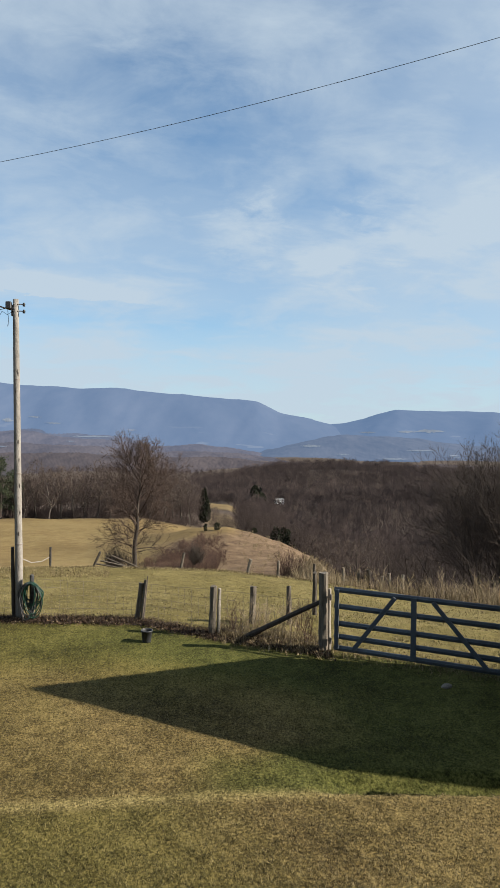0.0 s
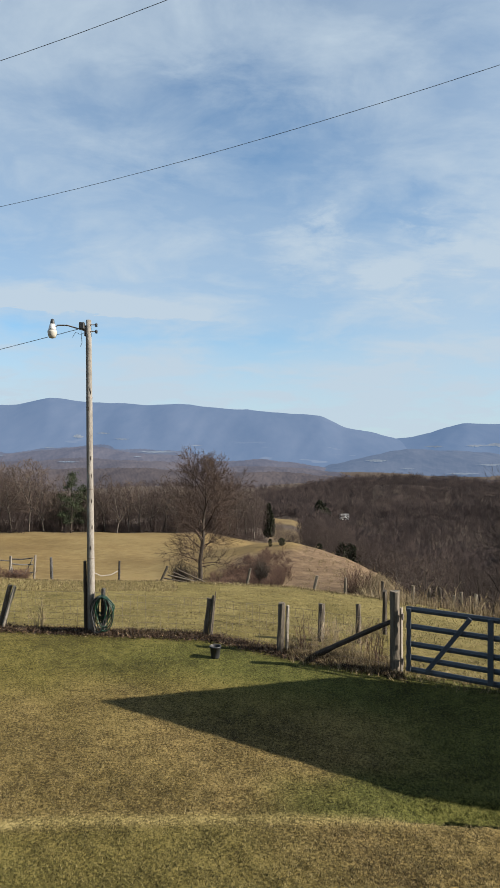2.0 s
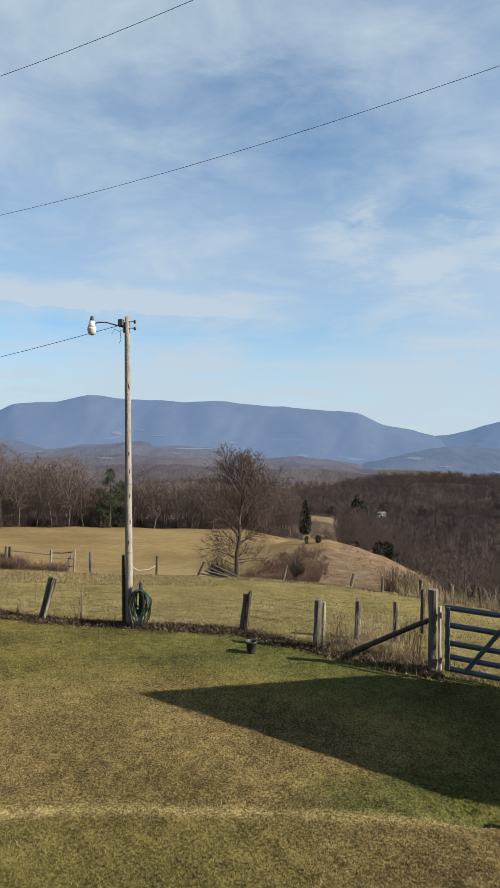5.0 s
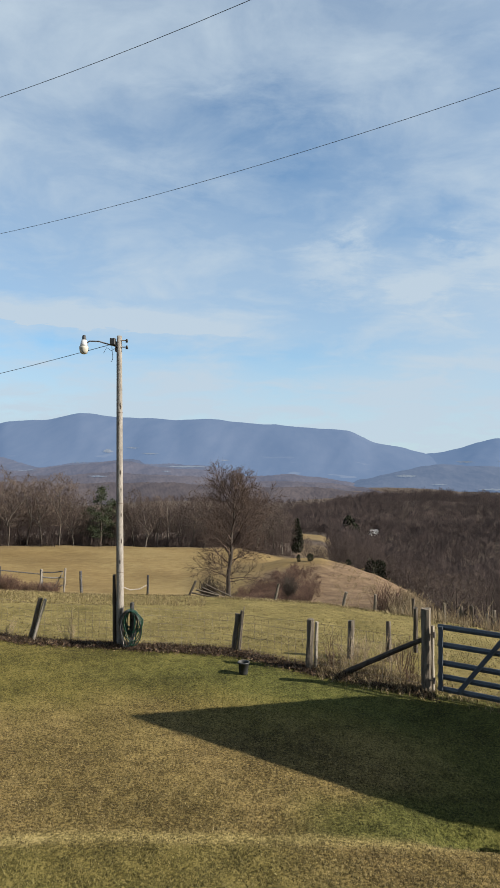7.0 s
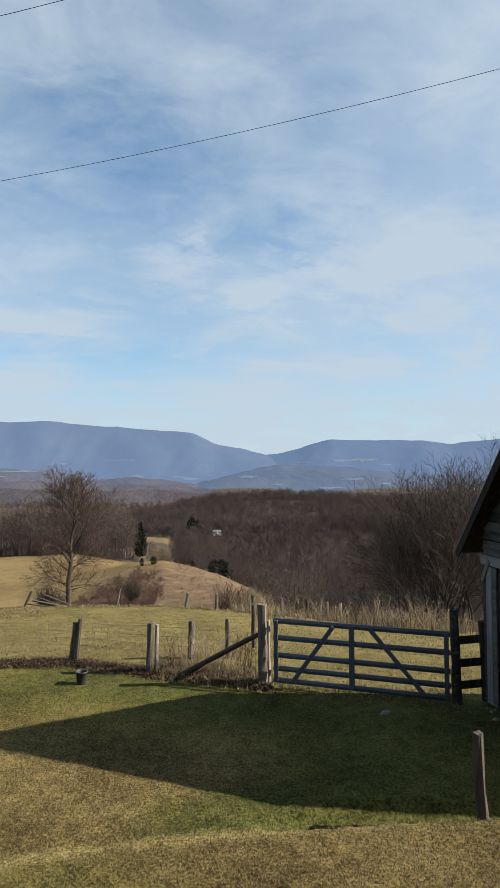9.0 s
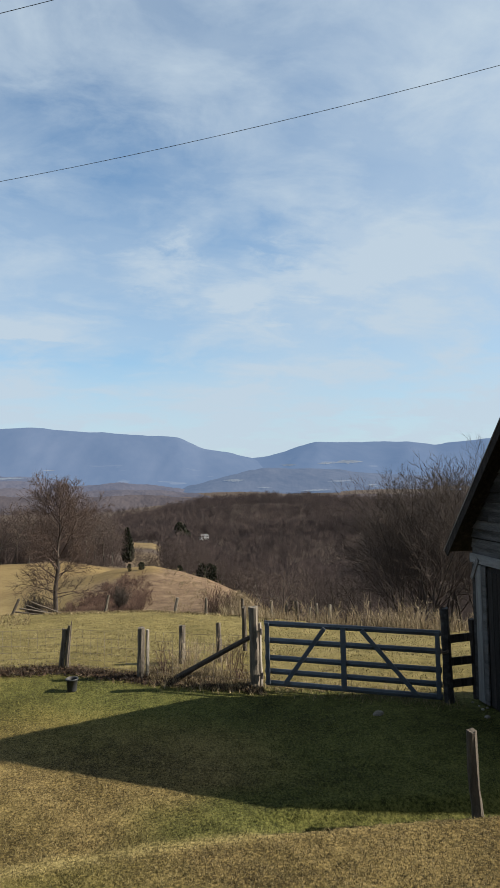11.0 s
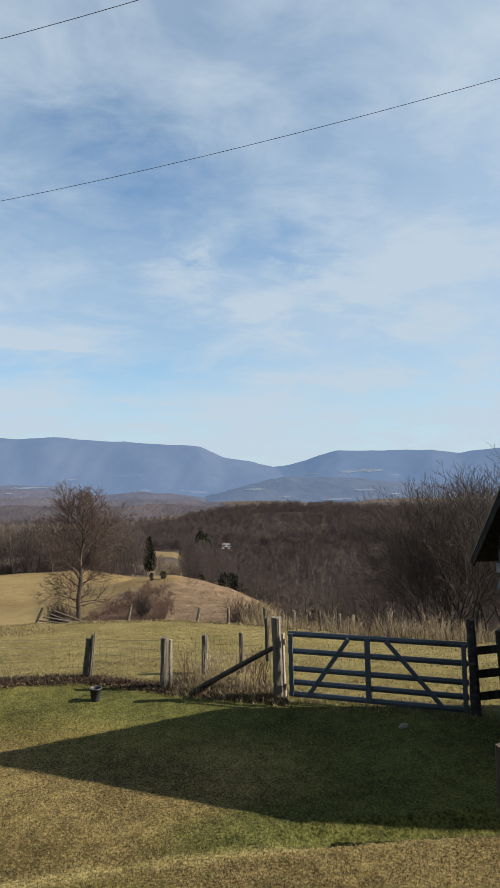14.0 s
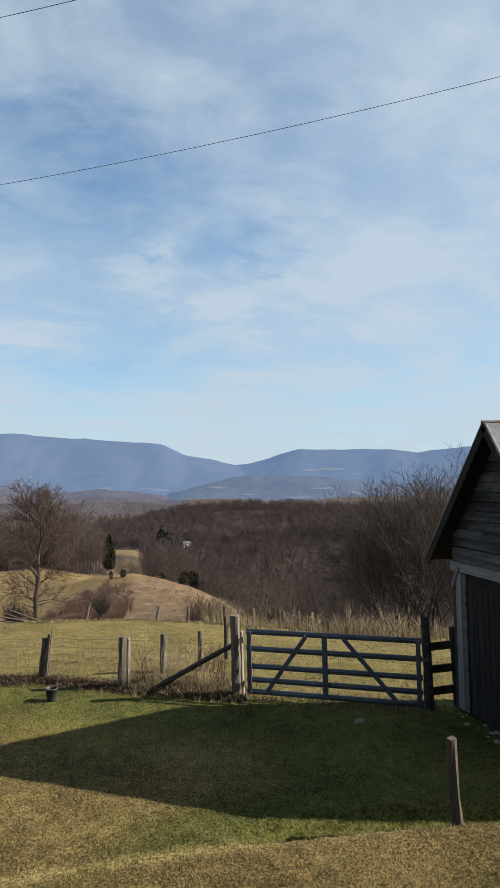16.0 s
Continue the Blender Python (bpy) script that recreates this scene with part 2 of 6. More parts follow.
REACH = [16, 25, 40, 65, 90, 150, 300, 650, 1100]
LAND = {
    -20: [-0.10, -1.60, -6.0, -13.0, -19.0, -32.0, -44.0, -28.0, -60.0],
    -11.5: [-0.05, -1.25, -5.5, -9.7, -14.3, -29.0, -42.0, -29.0, -60.0],
    -9.3: [-0.02, -1.15, -5.3, -8.4, -12.0, -26.0, -41.0, -31.0, -60.0],
    -6.5: [0.00, -1.05, -5.2, -7.9, -10.1, -22.0, -38.0, -33.0, -60.0],
    -4: [0.00, -0.95, -5.0, -8.0, -8.9, -20.5, -31.0, -38.0, -60.0],
    -2: [0.00, -0.85, -4.9, -8.1, -8.3, -19.0, -26.5, -44.0, -60.0],
    1: [0.00, -0.80, -4.5, -8.3, -8.6, -16.8, -25.5, -54.0, -60.0],
    3.5: [0.00, -0.75, -4.2, -8.7, -9.3, -15.2, -25.5, -58.0, -60.0],
    6: [0.00, -0.70, -3.9, -9.1, -10.2, -13.9, -25.0, -60.0, -60.0],
    10: [0.00, -0.60, -3.6, -9.5, -10.9, -13.9, -25.5, -60.0, -60.0],
    16: [0.00, -0.50, -3.3, -9.4, -11.0, -13.8, -26.0, -60.0, -60.0],
    29: [0.00, -0.05, -2.6, -8.2, -10.2, -12.9, -24.0, -60.0, -60.0],
}


def lip(x):
    """The edge of the upper lawn, where the added hollow drops a hand's breadth."""
    return 7.73 - 0.018 * (x - 0.8) ** 2


# made-up hollow that keeps the short post's cast shadow out of sight
def shadow_dip(x, y):
    over = y - lip(x)
    return -0.19 * smooth(x, 1.2, 2.3) * smooth(over, 0.0, 0.12) * (1 - smooth(over, 0.30, 0.62))


def land(x, y):
    """Height of the ground, from profiles that fan out round the house."""
    x, y = np.asarray(x, float), np.asarray(y, float)
    d = np.hypot(x, y)
    az = np.degrees(np.arctan2(-x, y))
    keys = sorted(LAND)
    ld = np.log(np.maximum(d, 1.0))
    lr = np.log([1.0, 12.0] + REACH)
    prof = np.stack([np.interp(ld, lr, [0.0, 0.0] + LAND[k]) for k in keys])
    a = np.clip(az, keys[0], keys[-1])
    i = np.clip(np.searchsorted(keys, a) - 1, 0, len(keys) - 2)
    k0, k1 = np.take(keys, i), np.take(keys, i + 1)
    w = (a - k0) / (k1 - k0)
    w = 0.7 * w + 0.3 * w * w * (3 - 2 * w)
    flat = [np.indices(i.shape)[j] for j in range(i.ndim)]
    z = prof[(i, *flat)] * (1 - w) + prof[(i + 1, *flat)] * w
    z = np.where(d > 1100, -60.0, z)
    back = np.clip((np.abs(az) - 60) / 60, 0, 1)
    z = z * (1 - back) + back * np.where(d < 30, 0, -0.04 * (d - 30)).clip(-45, 0)
    roll = np.clip((d - 18) / 60, 0, 1)
    z = z + roll * (0.35 * np.sin(x * 0.11 + 1.3) * np.sin(y * 0.09) + 0.10 * np.sin(x * 0.43 + y * 0.3))
    z = z + shadow_dip(x, y)
    return z + np.clip((d - 200) / 400, 0, 1) * 5.0 * np.sin(x * 0.013 + 0.6) * np.sin(y * 0.011 + x * 0.004)


def zone_material():
    """Ground cover: mown lawn, rough pasture, hay field, brush and leaf litter, blended by where they grow."""
    mt = bpy.data.materials.new("ground_cover")
    mt.use_nodes = True
    nt = mt.node_tree
    n, link = nt.nodes.new, nt.links.new
    bsdf = nt.nodes["Principled BSDF"]
    tc = n("ShaderNodeTexCoord")

    def noise_tex(scale, detail=5, rough=0.6, stretch=(1, 1, 1)):
        mp = n("ShaderNodeMapping")
        mp.inputs["Scale"].default_value = stretch
        link(tc.outputs["Object"], mp.inputs[0])
        tx = n("ShaderNodeTexNoise")
        tx.inputs["Scale"].default_value, tx.inputs["Detail"].default_value, tx.inputs["Roughness"].default_value = scale, detail, rough
        link(mp.outputs[0], tx.inputs["Vector"])
        return tx.outputs["Fac"]

    def ramp(fac, stops):
        r = n("ShaderNodeValToRGB")
        el = r.color_ramp.elements
        while len(el) < len(stops):
            el.new(0.5)
        for e, (p, c) in zip(el, stops):
            e.position, e.color = p, (*c, 1)
        link(fac, r.inputs[0])
        return r.outputs[0]

    def mixf(a, b, f):
        q = n("ShaderNodeMix")
        q.data_type = "FLOAT"
        q.inputs[0].default_value = f
        link(a, q.inputs[2])
        link(b, q.inputs[3])
        return q.outputs[0]

    big, mid, fine = noise_tex(0.55, 4), noise_tex(5.0, 6, 0.7), noise_tex(24.0, 6, 0.75)
    far_big, far_mid = noise_tex(0.05, 4), noise_tex(0.7, 6, 0.7)
    grain = mixf(mixf(big, mid, 0.5), fine, 0.55)
    hay = mixf(far_big, far_mid, 0.5)
    colours = [
        ramp(grain, GROUND["lawn"]),
        ramp(grain, GROUND["dry"]),
        ramp(grain, GROUND["lush_shade"]),
        ramp(grain, GROUND["strip"]),
        ramp(mixf(mixf(far_mid, mid, 0.5), fine, 0.3), GROUND["pasture"]),
        ramp(mixf(hay, mid, 0.2), GROUND["field"]),
        ramp(mixf(far_mid, mid, 0.4), GROUND["brush"]),
        ramp(mixf(far_mid, mid, 0.4), GROUND["litter"]),
    ]
    colour = colours[0]
    for name, c in zip(("dry", "lush_shade", "strip", "pasture", "field", "brush", "litter"), colours[1:]):
        at = n("ShaderNodeAttribute")
        at.attribute_name = name
        q = n("ShaderNodeMix")
        q.data_type = "RGBA"
        link(at.outputs["Fac"], q.inputs[0])
        link(colour, q.inputs[6])
        link(c, q.inputs[7])
        colour = q.outputs[2]
    link(colour, bsdf.inputs["Base Color"])
    bsdf.inputs["Roughness"].default_value = 0.95
    bsdf.inputs["Specular IOR Level"].default_value = 0.1
    b = n("ShaderNodeBump")
    b.inputs["Strength"].default_value, b.inputs["Distance"].default_value = 0.6, 0.05
    link(mixf(fine, mid, 0.4), b.inputs["Height"])
    link(b.outputs[0], bsdf.inputs["Normal"])
    return mt


GROUND = {
    "lawn": [(0.43, (0.0186, 0.0165, 0.0040)), (0.50, (0.0670, 0.0572, 0.0132)), (0.57, (0.1348, 0.1106, 0.0317))],
    "dry": [(0.43, (0.0287, 0.0200, 0.0066)), (0.50, (0.1034, 0.0742, 0.0271)), (0.57, (0.2060, 0.1502, 0.0609))],
    "lush_shade": [(0.43, (0.011, 0.014, 0.003)), (0.50, (0.042, 0.050, 0.011)), (0.57, (0.092, 0.096, 0.026))],
    "strip": [(0.43, (0.0672, 0.0550, 0.0180)), (0.50, (0.1960, 0.1562, 0.0600)), (0.57, (0.3360, 0.2640, 0.1200))],
    "pasture": [(0.40, (0.0480, 0.0400, 0.0120)), (0.50, (0.1130, 0.0915, 0.0315)), (0.60, (0.1800, 0.1440, 0.0590))],
    "field": [(0.36, (0.092, 0.060, 0.023)), (0.50, (0.142, 0.100, 0.042)), (0.64, (0.195, 0.148, 0.066))],
    "brush": [(0.38, (0.0594, 0.0378, 0.0234)), (0.50, (0.108, 0.072, 0.0432)), (0.62, (0.162, 0.1143, 0.0693))],
    "litter": [(0.35, (0.0400, 0.0300, 0.0240)), (0.65, (0.0820, 0.0620, 0.0480))],
}


# the pasture fence runs from the far left past the pole to the gate post
FENCE = [(-9.25, 16.75), (-6.67, 15.87), (-4.24, 15.53), (-1.45, 15.28), (0.27, 14.15), (2.53, 12.95)]


def fence_y(x):
    xs, ys = [-40] + [p[0] for p in FENCE] + [5.6, 6.3, 40], [26] + [p[1] for p in FENCE] + [11.35, 11.35, 11.35]
    return np.interp(x, xs, ys)


def ripple(x, y, s, seed=0.0):
    return (np.sin(x * s + seed) * np.sin(y * s * 1.13 + 2 * seed) + 0.5 * np.sin(x * s * 2.3 + y * s * 1.7 + seed)) / 1.5


def turf_masks(x, y):
    """Where the mown turf is bleached, where it is still green, and where it is darkened for the barn's shade."""
    wob = ripple(x, y, 0.9, 1.0)
    mott = ripple(x + 1.5, y, 0.7, 2.2) + 0.6 * ripple(x, y + 0.4 * x, 2.1, 0.8)
    strip = np.exp(-((y - 7.76 - 0.03 * wob + 0.018 * (x - 0.8) ** 2) / 0.11) ** 2) * (0.8 - 0.6 * smooth(x, 0.3, 2.5))
    dry = smooth(-y - 0.10 * x + 0.5 * mott, -12.6, -9.4) * 0.85 + 0.12 * mott
    lush_shade = np.maximum(smooth(x + 0.4 * mott, -0.5, 1.5) * smooth(y - lip(x), 0.0, 0.12) * smooth(-y + 0.3 * mott, -9.3, -8.3), smooth(y - fence_y(x) + 0.5 * mott, -3.2, -1.6) * smooth(fence_y(x) - y, 0.2, 0.6) * smooth(x, -7, 1))
    # darker green over the ground in the barn's shadow paints that shade deeper
    lush_shade = np.maximum(lush_shade, smooth(x + 0.5 * mott, 0.8, 3.4) * smooth(y - lip(x), 0.0, 0.12))
    near = smooth(lip(x) - y, -0.1, 0.25) * (1 - smooth(x + 0.8 * mott, -1.6, 2.0))
    dry = dry * (1 - 0.55 * near)
    lush_shade = np.maximum(lush_shade, 0.40 * near * (0.6 + 0.4 * mott))
    return np.clip(np.maximum(dry * (1 - 0.8 * lush_shade), 0.0), 0, 1), np.clip(lush_shade * 0.72 + strip * 0.20, 0, 1), strip


def build_ground():
    az = np.concatenate([np.arange(-180, -45, 3.0), np.arange(-45, 45, 0.25), np.arange(45, 180, 3.0)])
    r = np.concatenate([[0.02], np.arange(0.5, 6.6, 0.3), np.arange(6.6, 10.2, 0.07), np.arange(10.2, 30, 0.3), 30 * 1.035 ** np.arange(0, 149)])
    a, d = np.meshgrid(np.radians(az), r)
    x, y = -d * np.sin(a), d * np.cos(a)
    z = land(x, y) + np.clip(d / 6, 0, 1) * 0.012 * ripple(x, y, 5.1)
    n_r, n_a = d.shape
    v = np.stack([x, y, z], -1).reshape(-1, 3)
    i, j = np.meshgrid(np.arange(n_r - 1), np.arange(n_a), indexing="ij")
    k = (j + 1) % n_a
    f = np.stack([i * n_a + j, (i + 1) * n_a + j, (i + 1) * n_a + k, i * n_a + k], -1).reshape(-1, 4)[:, ::-1]
    ob = mesh_object("ground", v, f, zone_material(), smooth=True, kind="structure", label="rolling grassy ground, mown lawn falling away to hay fields", category="ground")
    x, y, d, deg = x.ravel(), y.ravel(), d.ravel(), np.degrees(a).ravel()
    wob = ripple(x, y, 0.9, 1.0)
    beyond = y - fence_y(x)
    dry, lush_shade, strip = turf_masks(x, y)
    masks = {
        "dry": dry,
        "lush_shade": lush_shade,
        "strip": strip,
        "pasture": smooth(beyond + 0.15 * wob, 0.0, 0.5),
        "field": smooth(d + 3 * wob, 27, 34),
        "brush": smooth(d, 36, 50) * smooth(-deg + 2.0 * wob, -5, -2) * smooth(-d - 4 * wob + 16 * smooth(-deg, 2.0, 5.0), -86, -79),
        "litter": np.maximum(smooth(d + 6 * ripple(x, y, 0.1), 140, 165), smooth(-deg, 11.0, 13) * smooth(d, 27, 36)),
    }
    masks["litter"] = np.maximum(masks["litter"], smooth(-deg, 3.4, 6.5) * smooth(d + 3 * wob, 98, 112))
    clearing = smooth(-np.abs(deg + 1.5 + 0.4 * ripple(x, y, 0.05, 0.3)), -2.0, -1.1) * np.maximum(smooth(d, 262, 275) * smooth(-d, -312, -300), 0.55 * smooth(d + 8 * ripple(x, y, 0.07), 170, 200) * smooth(-d, -250, -225))
    masks["litter"] = masks["litter"] * (1 - 0.7 * clearing)
    for name, value in masks.items():
        at = ob.data.attributes.new(name, "FLOAT", "POINT")
        at.data.foreach_set("value", value.astype(np.float32))
    return ob


build_ground()

# ---------------------------------------------------------------- hills and mountains behind


FACES = {}


def hill(name, label, ridge, dist, depth, mat, az0, az1, step=0.12, crag=0.006, rows=36, canopy=0.0, seed=0.0, key=""):
    """A long ridge: its crest seen from the house at tan-of-height ridge(az), its face running down to the valley."""
    az = np.arange(az0, az1, step)
    s = np.linspace(0, 1.25, rows)
    a, t = np.meshgrid(az, s)
    keys = sorted(ridge)
    fine = np.arange(az0 - 3, az1 + 3, 0.1)
    line = np.interp(fine, keys, [ridge[k] for k in keys])
    line = np.convolve(np.pad(line, 6, mode="edge"), np.hanning(13) / np.hanning(13).sum(), "valid")
    crest = np.interp(a, fine, line)
    rough = np.random.RandomState(int(seed * 10) + 1)
    for waves in (0.9, 1.9, 3.7, 7.9):
        crest = crest + np.clip(t, 0, 1) ** 14 * 0.0009 / waves * np.sin(a * waves * (1 + 0.3 * rough.rand()) + rough.rand() * 6)
    d = dist - depth * (1 - t)
    foot = -62.0
    top = 4.3 + dist * crest
    fold = crag * (np.sin(a * 0.55 + seed + 3.0 * t) + 0.5 * np.sin(a * 1.1 - 4.0 * t + 3 * seed + 1.2 * np.sin(a * 0.37 + 3 * t)) + 0.16 * np.sin(a * 2.3 + 9 * t + 2.5 * np.sin(a * 0.61 + 5 * t)))
    rise = np.where(t <= 1, smooth(t + fold * t * (1 - t) * 1.6, 0, 1.0), 1 - (t - 1) * 1.2)
    z = foot + (top - foot) * np.clip(rise, 0, 1)
    if canopy:
        z = z + canopy * (np.random.RandomState(3).rand(*z.shape) - 0.5)
    x, y = -d * np.sin(np.radians(a)), d * np.cos(np.radians(a))
    nr, na = a.shape
    i, j = np.meshgrid(np.arange(nr - 1), np.arange(na - 1), indexing="ij")
    f = np.stack([i * na + j, i * na + j + 1, (i + 1) * na + j + 1, (i + 1) * na + j], -1).reshape(-1, 4)
    if key:
        FACES[key] = (az, d[:, 0], z)
    return mesh_object(name, np.stack([x, y, z], -1), f, mat, smooth=True, kind="structure", label=label, category="mountain")


def on_face(key, az, level):
    """The point of a hill's face on a bearing where the slope reaches that height of sight."""
    azs, d, z = FACES[key]
    col = z[:, int(np.clip(np.searchsorted(azs, az), 0, len(azs) - 1))]
    el = (col - 4.3) / d
    k = int(np.argmax(el >= level)) if (el >= level).any() else int(np.argmax(el))
    k = max(k, 1)
    t = np.clip((level - el[k - 1]) / (el[k] - el[k - 1] + 1e-9), 0, 1)
    dist = d[k - 1] + (d[k] - d[k - 1]) * t
    return Vector((-dist * math.sin(radians(az)), dist * math.cos(radians(az)), col[k - 1] + (col[k] - col[k - 1]) * t + 2.5))


def far_field(key, az, level, wide, deep, mat, seed):
    """A pale frosted clearing that lies on a wooded slope, with an uneven outline."""
    rng = random.Random(seed)
    n = 14
    lo, hi = [], []
    for k in range(n + 1):
        a = az - wide / 2 + wide * k / n
        body = math.sin(math.pi * min(max(k / n, 0.04), 0.96)) ** 1.1
        tilt = (k / n - 0.5) * deep * rng.uniform(-0.2, 0.2) + rng.uniform(-0.12, 0.12) * deep
        lo.append(on_face(key, a, level - deep * 0.5 * body * rng.uniform(0.6, 1.0) + tilt))
        hi.append(on_face(key, a, level + deep * 0.5 * body * rng.uniform(0.6, 1.0) + tilt))
    v = [tuple(p) for p in lo] + [tuple(p) for p in hi]
    f = [(k, k + 1, n + 2 + k, n + 1 + k) for k in range(n)]
    return mesh_object("far_field", v, f, mat, kind="structure", label="pale frosted field cleared in the far woods, with painted haze", category="field")


def mountain_material(name, wood, clearing, haze_glow, low, high, size):
    """Leafless woods with pale clearings on the lower slopes; blue haze is painted on as emission."""
    mt = material(name, wood, size, size * 7, 1.0, bump=0, haze_glow=haze_glow, spec=0, stretch=(1, 0.3, 0.3))
    nt = mt.node_tree
    n, link = nt.nodes.new, nt.links.new
    bsdf = nt.nodes["Principled BSDF"]
    old = bsdf.inputs["Base Color"].links[0].from_socket
    tc, mp, tx, sep = n("ShaderNodeTexCoord"), n("ShaderNodeMapping"), n("ShaderNodeTexNoise"), n("ShaderNodeSeparateXYZ")
    mp.inputs["Scale"].default_value = (1, 1, 5)
    link(tc.outputs["Object"], mp.inputs[0])
    link(mp.outputs[0], tx.inputs["Vector"])
    tx.inputs["Scale"].default_value, tx.inputs["Detail"].default_value = size * 2.2, 3
    link(tc.outputs["Object"], sep.inputs[0])
    rise, cut, both, mix = n("ShaderNodeMapRange"), n("ShaderNodeMapRange"), n("ShaderNodeMath"), n("ShaderNodeMix")
    link(sep.outputs[2], rise.inputs[0])
    for k, v in zip((1, 2, 3, 4), (low, high, 1.0, 0.0)):
        rise.inputs[k].default_value = v
    link(tx.outputs["Fac"], cut.inputs[0])
    for k, v in zip((1, 2, 3, 4), (0.675, 0.715, 0.0, 0.7)):
        cut.inputs[k].default_value = v
    both.operation = "MULTIPLY"
    link(rise.outputs[0], both.inputs[0])
    link(cut.outputs[0], both.inputs[1])
    mix.data_type = "RGBA"
    link(both.outputs[0], mix.inputs[0])
    link(old, mix.inputs[6])
    mix.inputs[7].default_value = (*clearing, 1)
    link(mix.outputs[2], bsdf.inputs["Base Color"])
    return mt


# haze is painted: bluish woods plus blue emission, weaker on the nearer hills
MOUNTAIN = mountain_material("wooded_mountain_haze", [(0.36, (0.026, 0.030, 0.038)), (0.64, (0.038, 0.041, 0.048))], (0.07, 0.07, 0.07), ((0.084, 0.142, 0.252), 0.48), 0, 110, 0.0028)
SPUR = mountain_material("spur_haze", [(0.36, (0.016, 0.017, 0.021)), (0.64, (0.042, 0.041, 0.044))], (0.12, 0.12, 0.11), ((0.086, 0.130, 0.214), 0.44), -30, 40, 0.0035)
HILLS = [mountain_material("wooded_foothill_haze", [(0.36, dark), (0.64, light)], (0.10, 0.095, 0.09), (air, far), -60, -20, 0.0045) for dark, light, air, far in (
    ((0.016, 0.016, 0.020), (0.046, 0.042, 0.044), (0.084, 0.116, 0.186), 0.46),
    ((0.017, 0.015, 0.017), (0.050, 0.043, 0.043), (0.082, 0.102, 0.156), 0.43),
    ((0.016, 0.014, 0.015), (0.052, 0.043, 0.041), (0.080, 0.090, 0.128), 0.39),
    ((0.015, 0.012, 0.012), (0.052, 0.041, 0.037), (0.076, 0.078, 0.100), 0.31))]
# pale fields whose blue emission stands in for the haze before them
FROST_HAZE = material("frosted_field_haze", [(0.36, (0.040, 0.046, 0.056)), (0.64, (0.088, 0.095, 0.106))], 0.02, 0.09, 1.0, bump=0, haze_glow=((0.10, 0.13, 0.18), 0.45), spec=0)
hill("backdrop", "far ridge against the sky, its blue haze painted", {22: 0.02, 27: 0.030, 29.5: 0.038, 34: 0.040, 45: 0.03}, 4600, 600, MOUNTAIN, 22, 48)
hill("backdrop", "long flat-topped wooded mountain, its blue haze painted",
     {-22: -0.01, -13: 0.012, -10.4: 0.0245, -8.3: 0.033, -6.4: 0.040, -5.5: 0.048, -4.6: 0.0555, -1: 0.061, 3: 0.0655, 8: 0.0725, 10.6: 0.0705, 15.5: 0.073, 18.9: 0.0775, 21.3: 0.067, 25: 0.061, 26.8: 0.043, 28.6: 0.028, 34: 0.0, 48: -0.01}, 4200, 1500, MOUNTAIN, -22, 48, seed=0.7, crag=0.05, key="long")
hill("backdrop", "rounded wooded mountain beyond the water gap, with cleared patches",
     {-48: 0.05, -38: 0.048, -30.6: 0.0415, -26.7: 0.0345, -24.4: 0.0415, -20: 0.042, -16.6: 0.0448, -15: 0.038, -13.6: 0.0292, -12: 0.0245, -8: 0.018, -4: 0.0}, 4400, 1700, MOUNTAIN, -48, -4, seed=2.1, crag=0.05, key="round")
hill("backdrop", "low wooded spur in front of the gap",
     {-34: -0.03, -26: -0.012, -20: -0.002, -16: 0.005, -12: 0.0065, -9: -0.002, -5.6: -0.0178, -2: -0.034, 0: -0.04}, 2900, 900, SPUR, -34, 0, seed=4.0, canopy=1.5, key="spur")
FOOT = ({-12: -0.05, -4: -0.022, 0: -0.006, 4: -0.002, 9: 0.006, 14: 0.012, 18: 0.007, 22: 0.004, 25: 0.012, 28: 0.010, 34: 0.006, 48: 0.0},
        {-12: -0.05, -5.3: -0.026, -2.4: -0.0150, 0.56: -0.0100, 3.5: -0.0146, 8.5: -0.0060, 12: -0.0010, 15.5: 0.0075, 18: 0.004, 20.3: -0.001, 23: -0.008, 28: -0.006, 34: -0.01, 48: -0.01},
        {-48: -0.036, -20: -0.0365, -12: -0.036, -8: -0.034, -5: -0.029, -2: -0.022, 1: -0.021, 4: -0.024, 8: -0.017, 12: -0.013, 16: -0.010, 20: -0.014, 26: -0.018, 48: -0.02},
        {-48: -0.037, -20: -0.037, -9: -0.039, -5: -0.035, -2: -0.031, 1: -0.029, 4: -0.033, 8: -0.028, 13: -0.024, 18: -0.027, 24: -0.024, 48: -0.03})
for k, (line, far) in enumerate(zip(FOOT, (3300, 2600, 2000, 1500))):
    hill("backdrop", "wooded foothill in the valley, its haze painted", line, far, 650 - 90 * k, HILLS[k], -14 if k < 2 else -48, 48, seed=1.3 + 1.7 * k, canopy=2.2, step=0.1, crag=0.10, key="foot%d" % k)
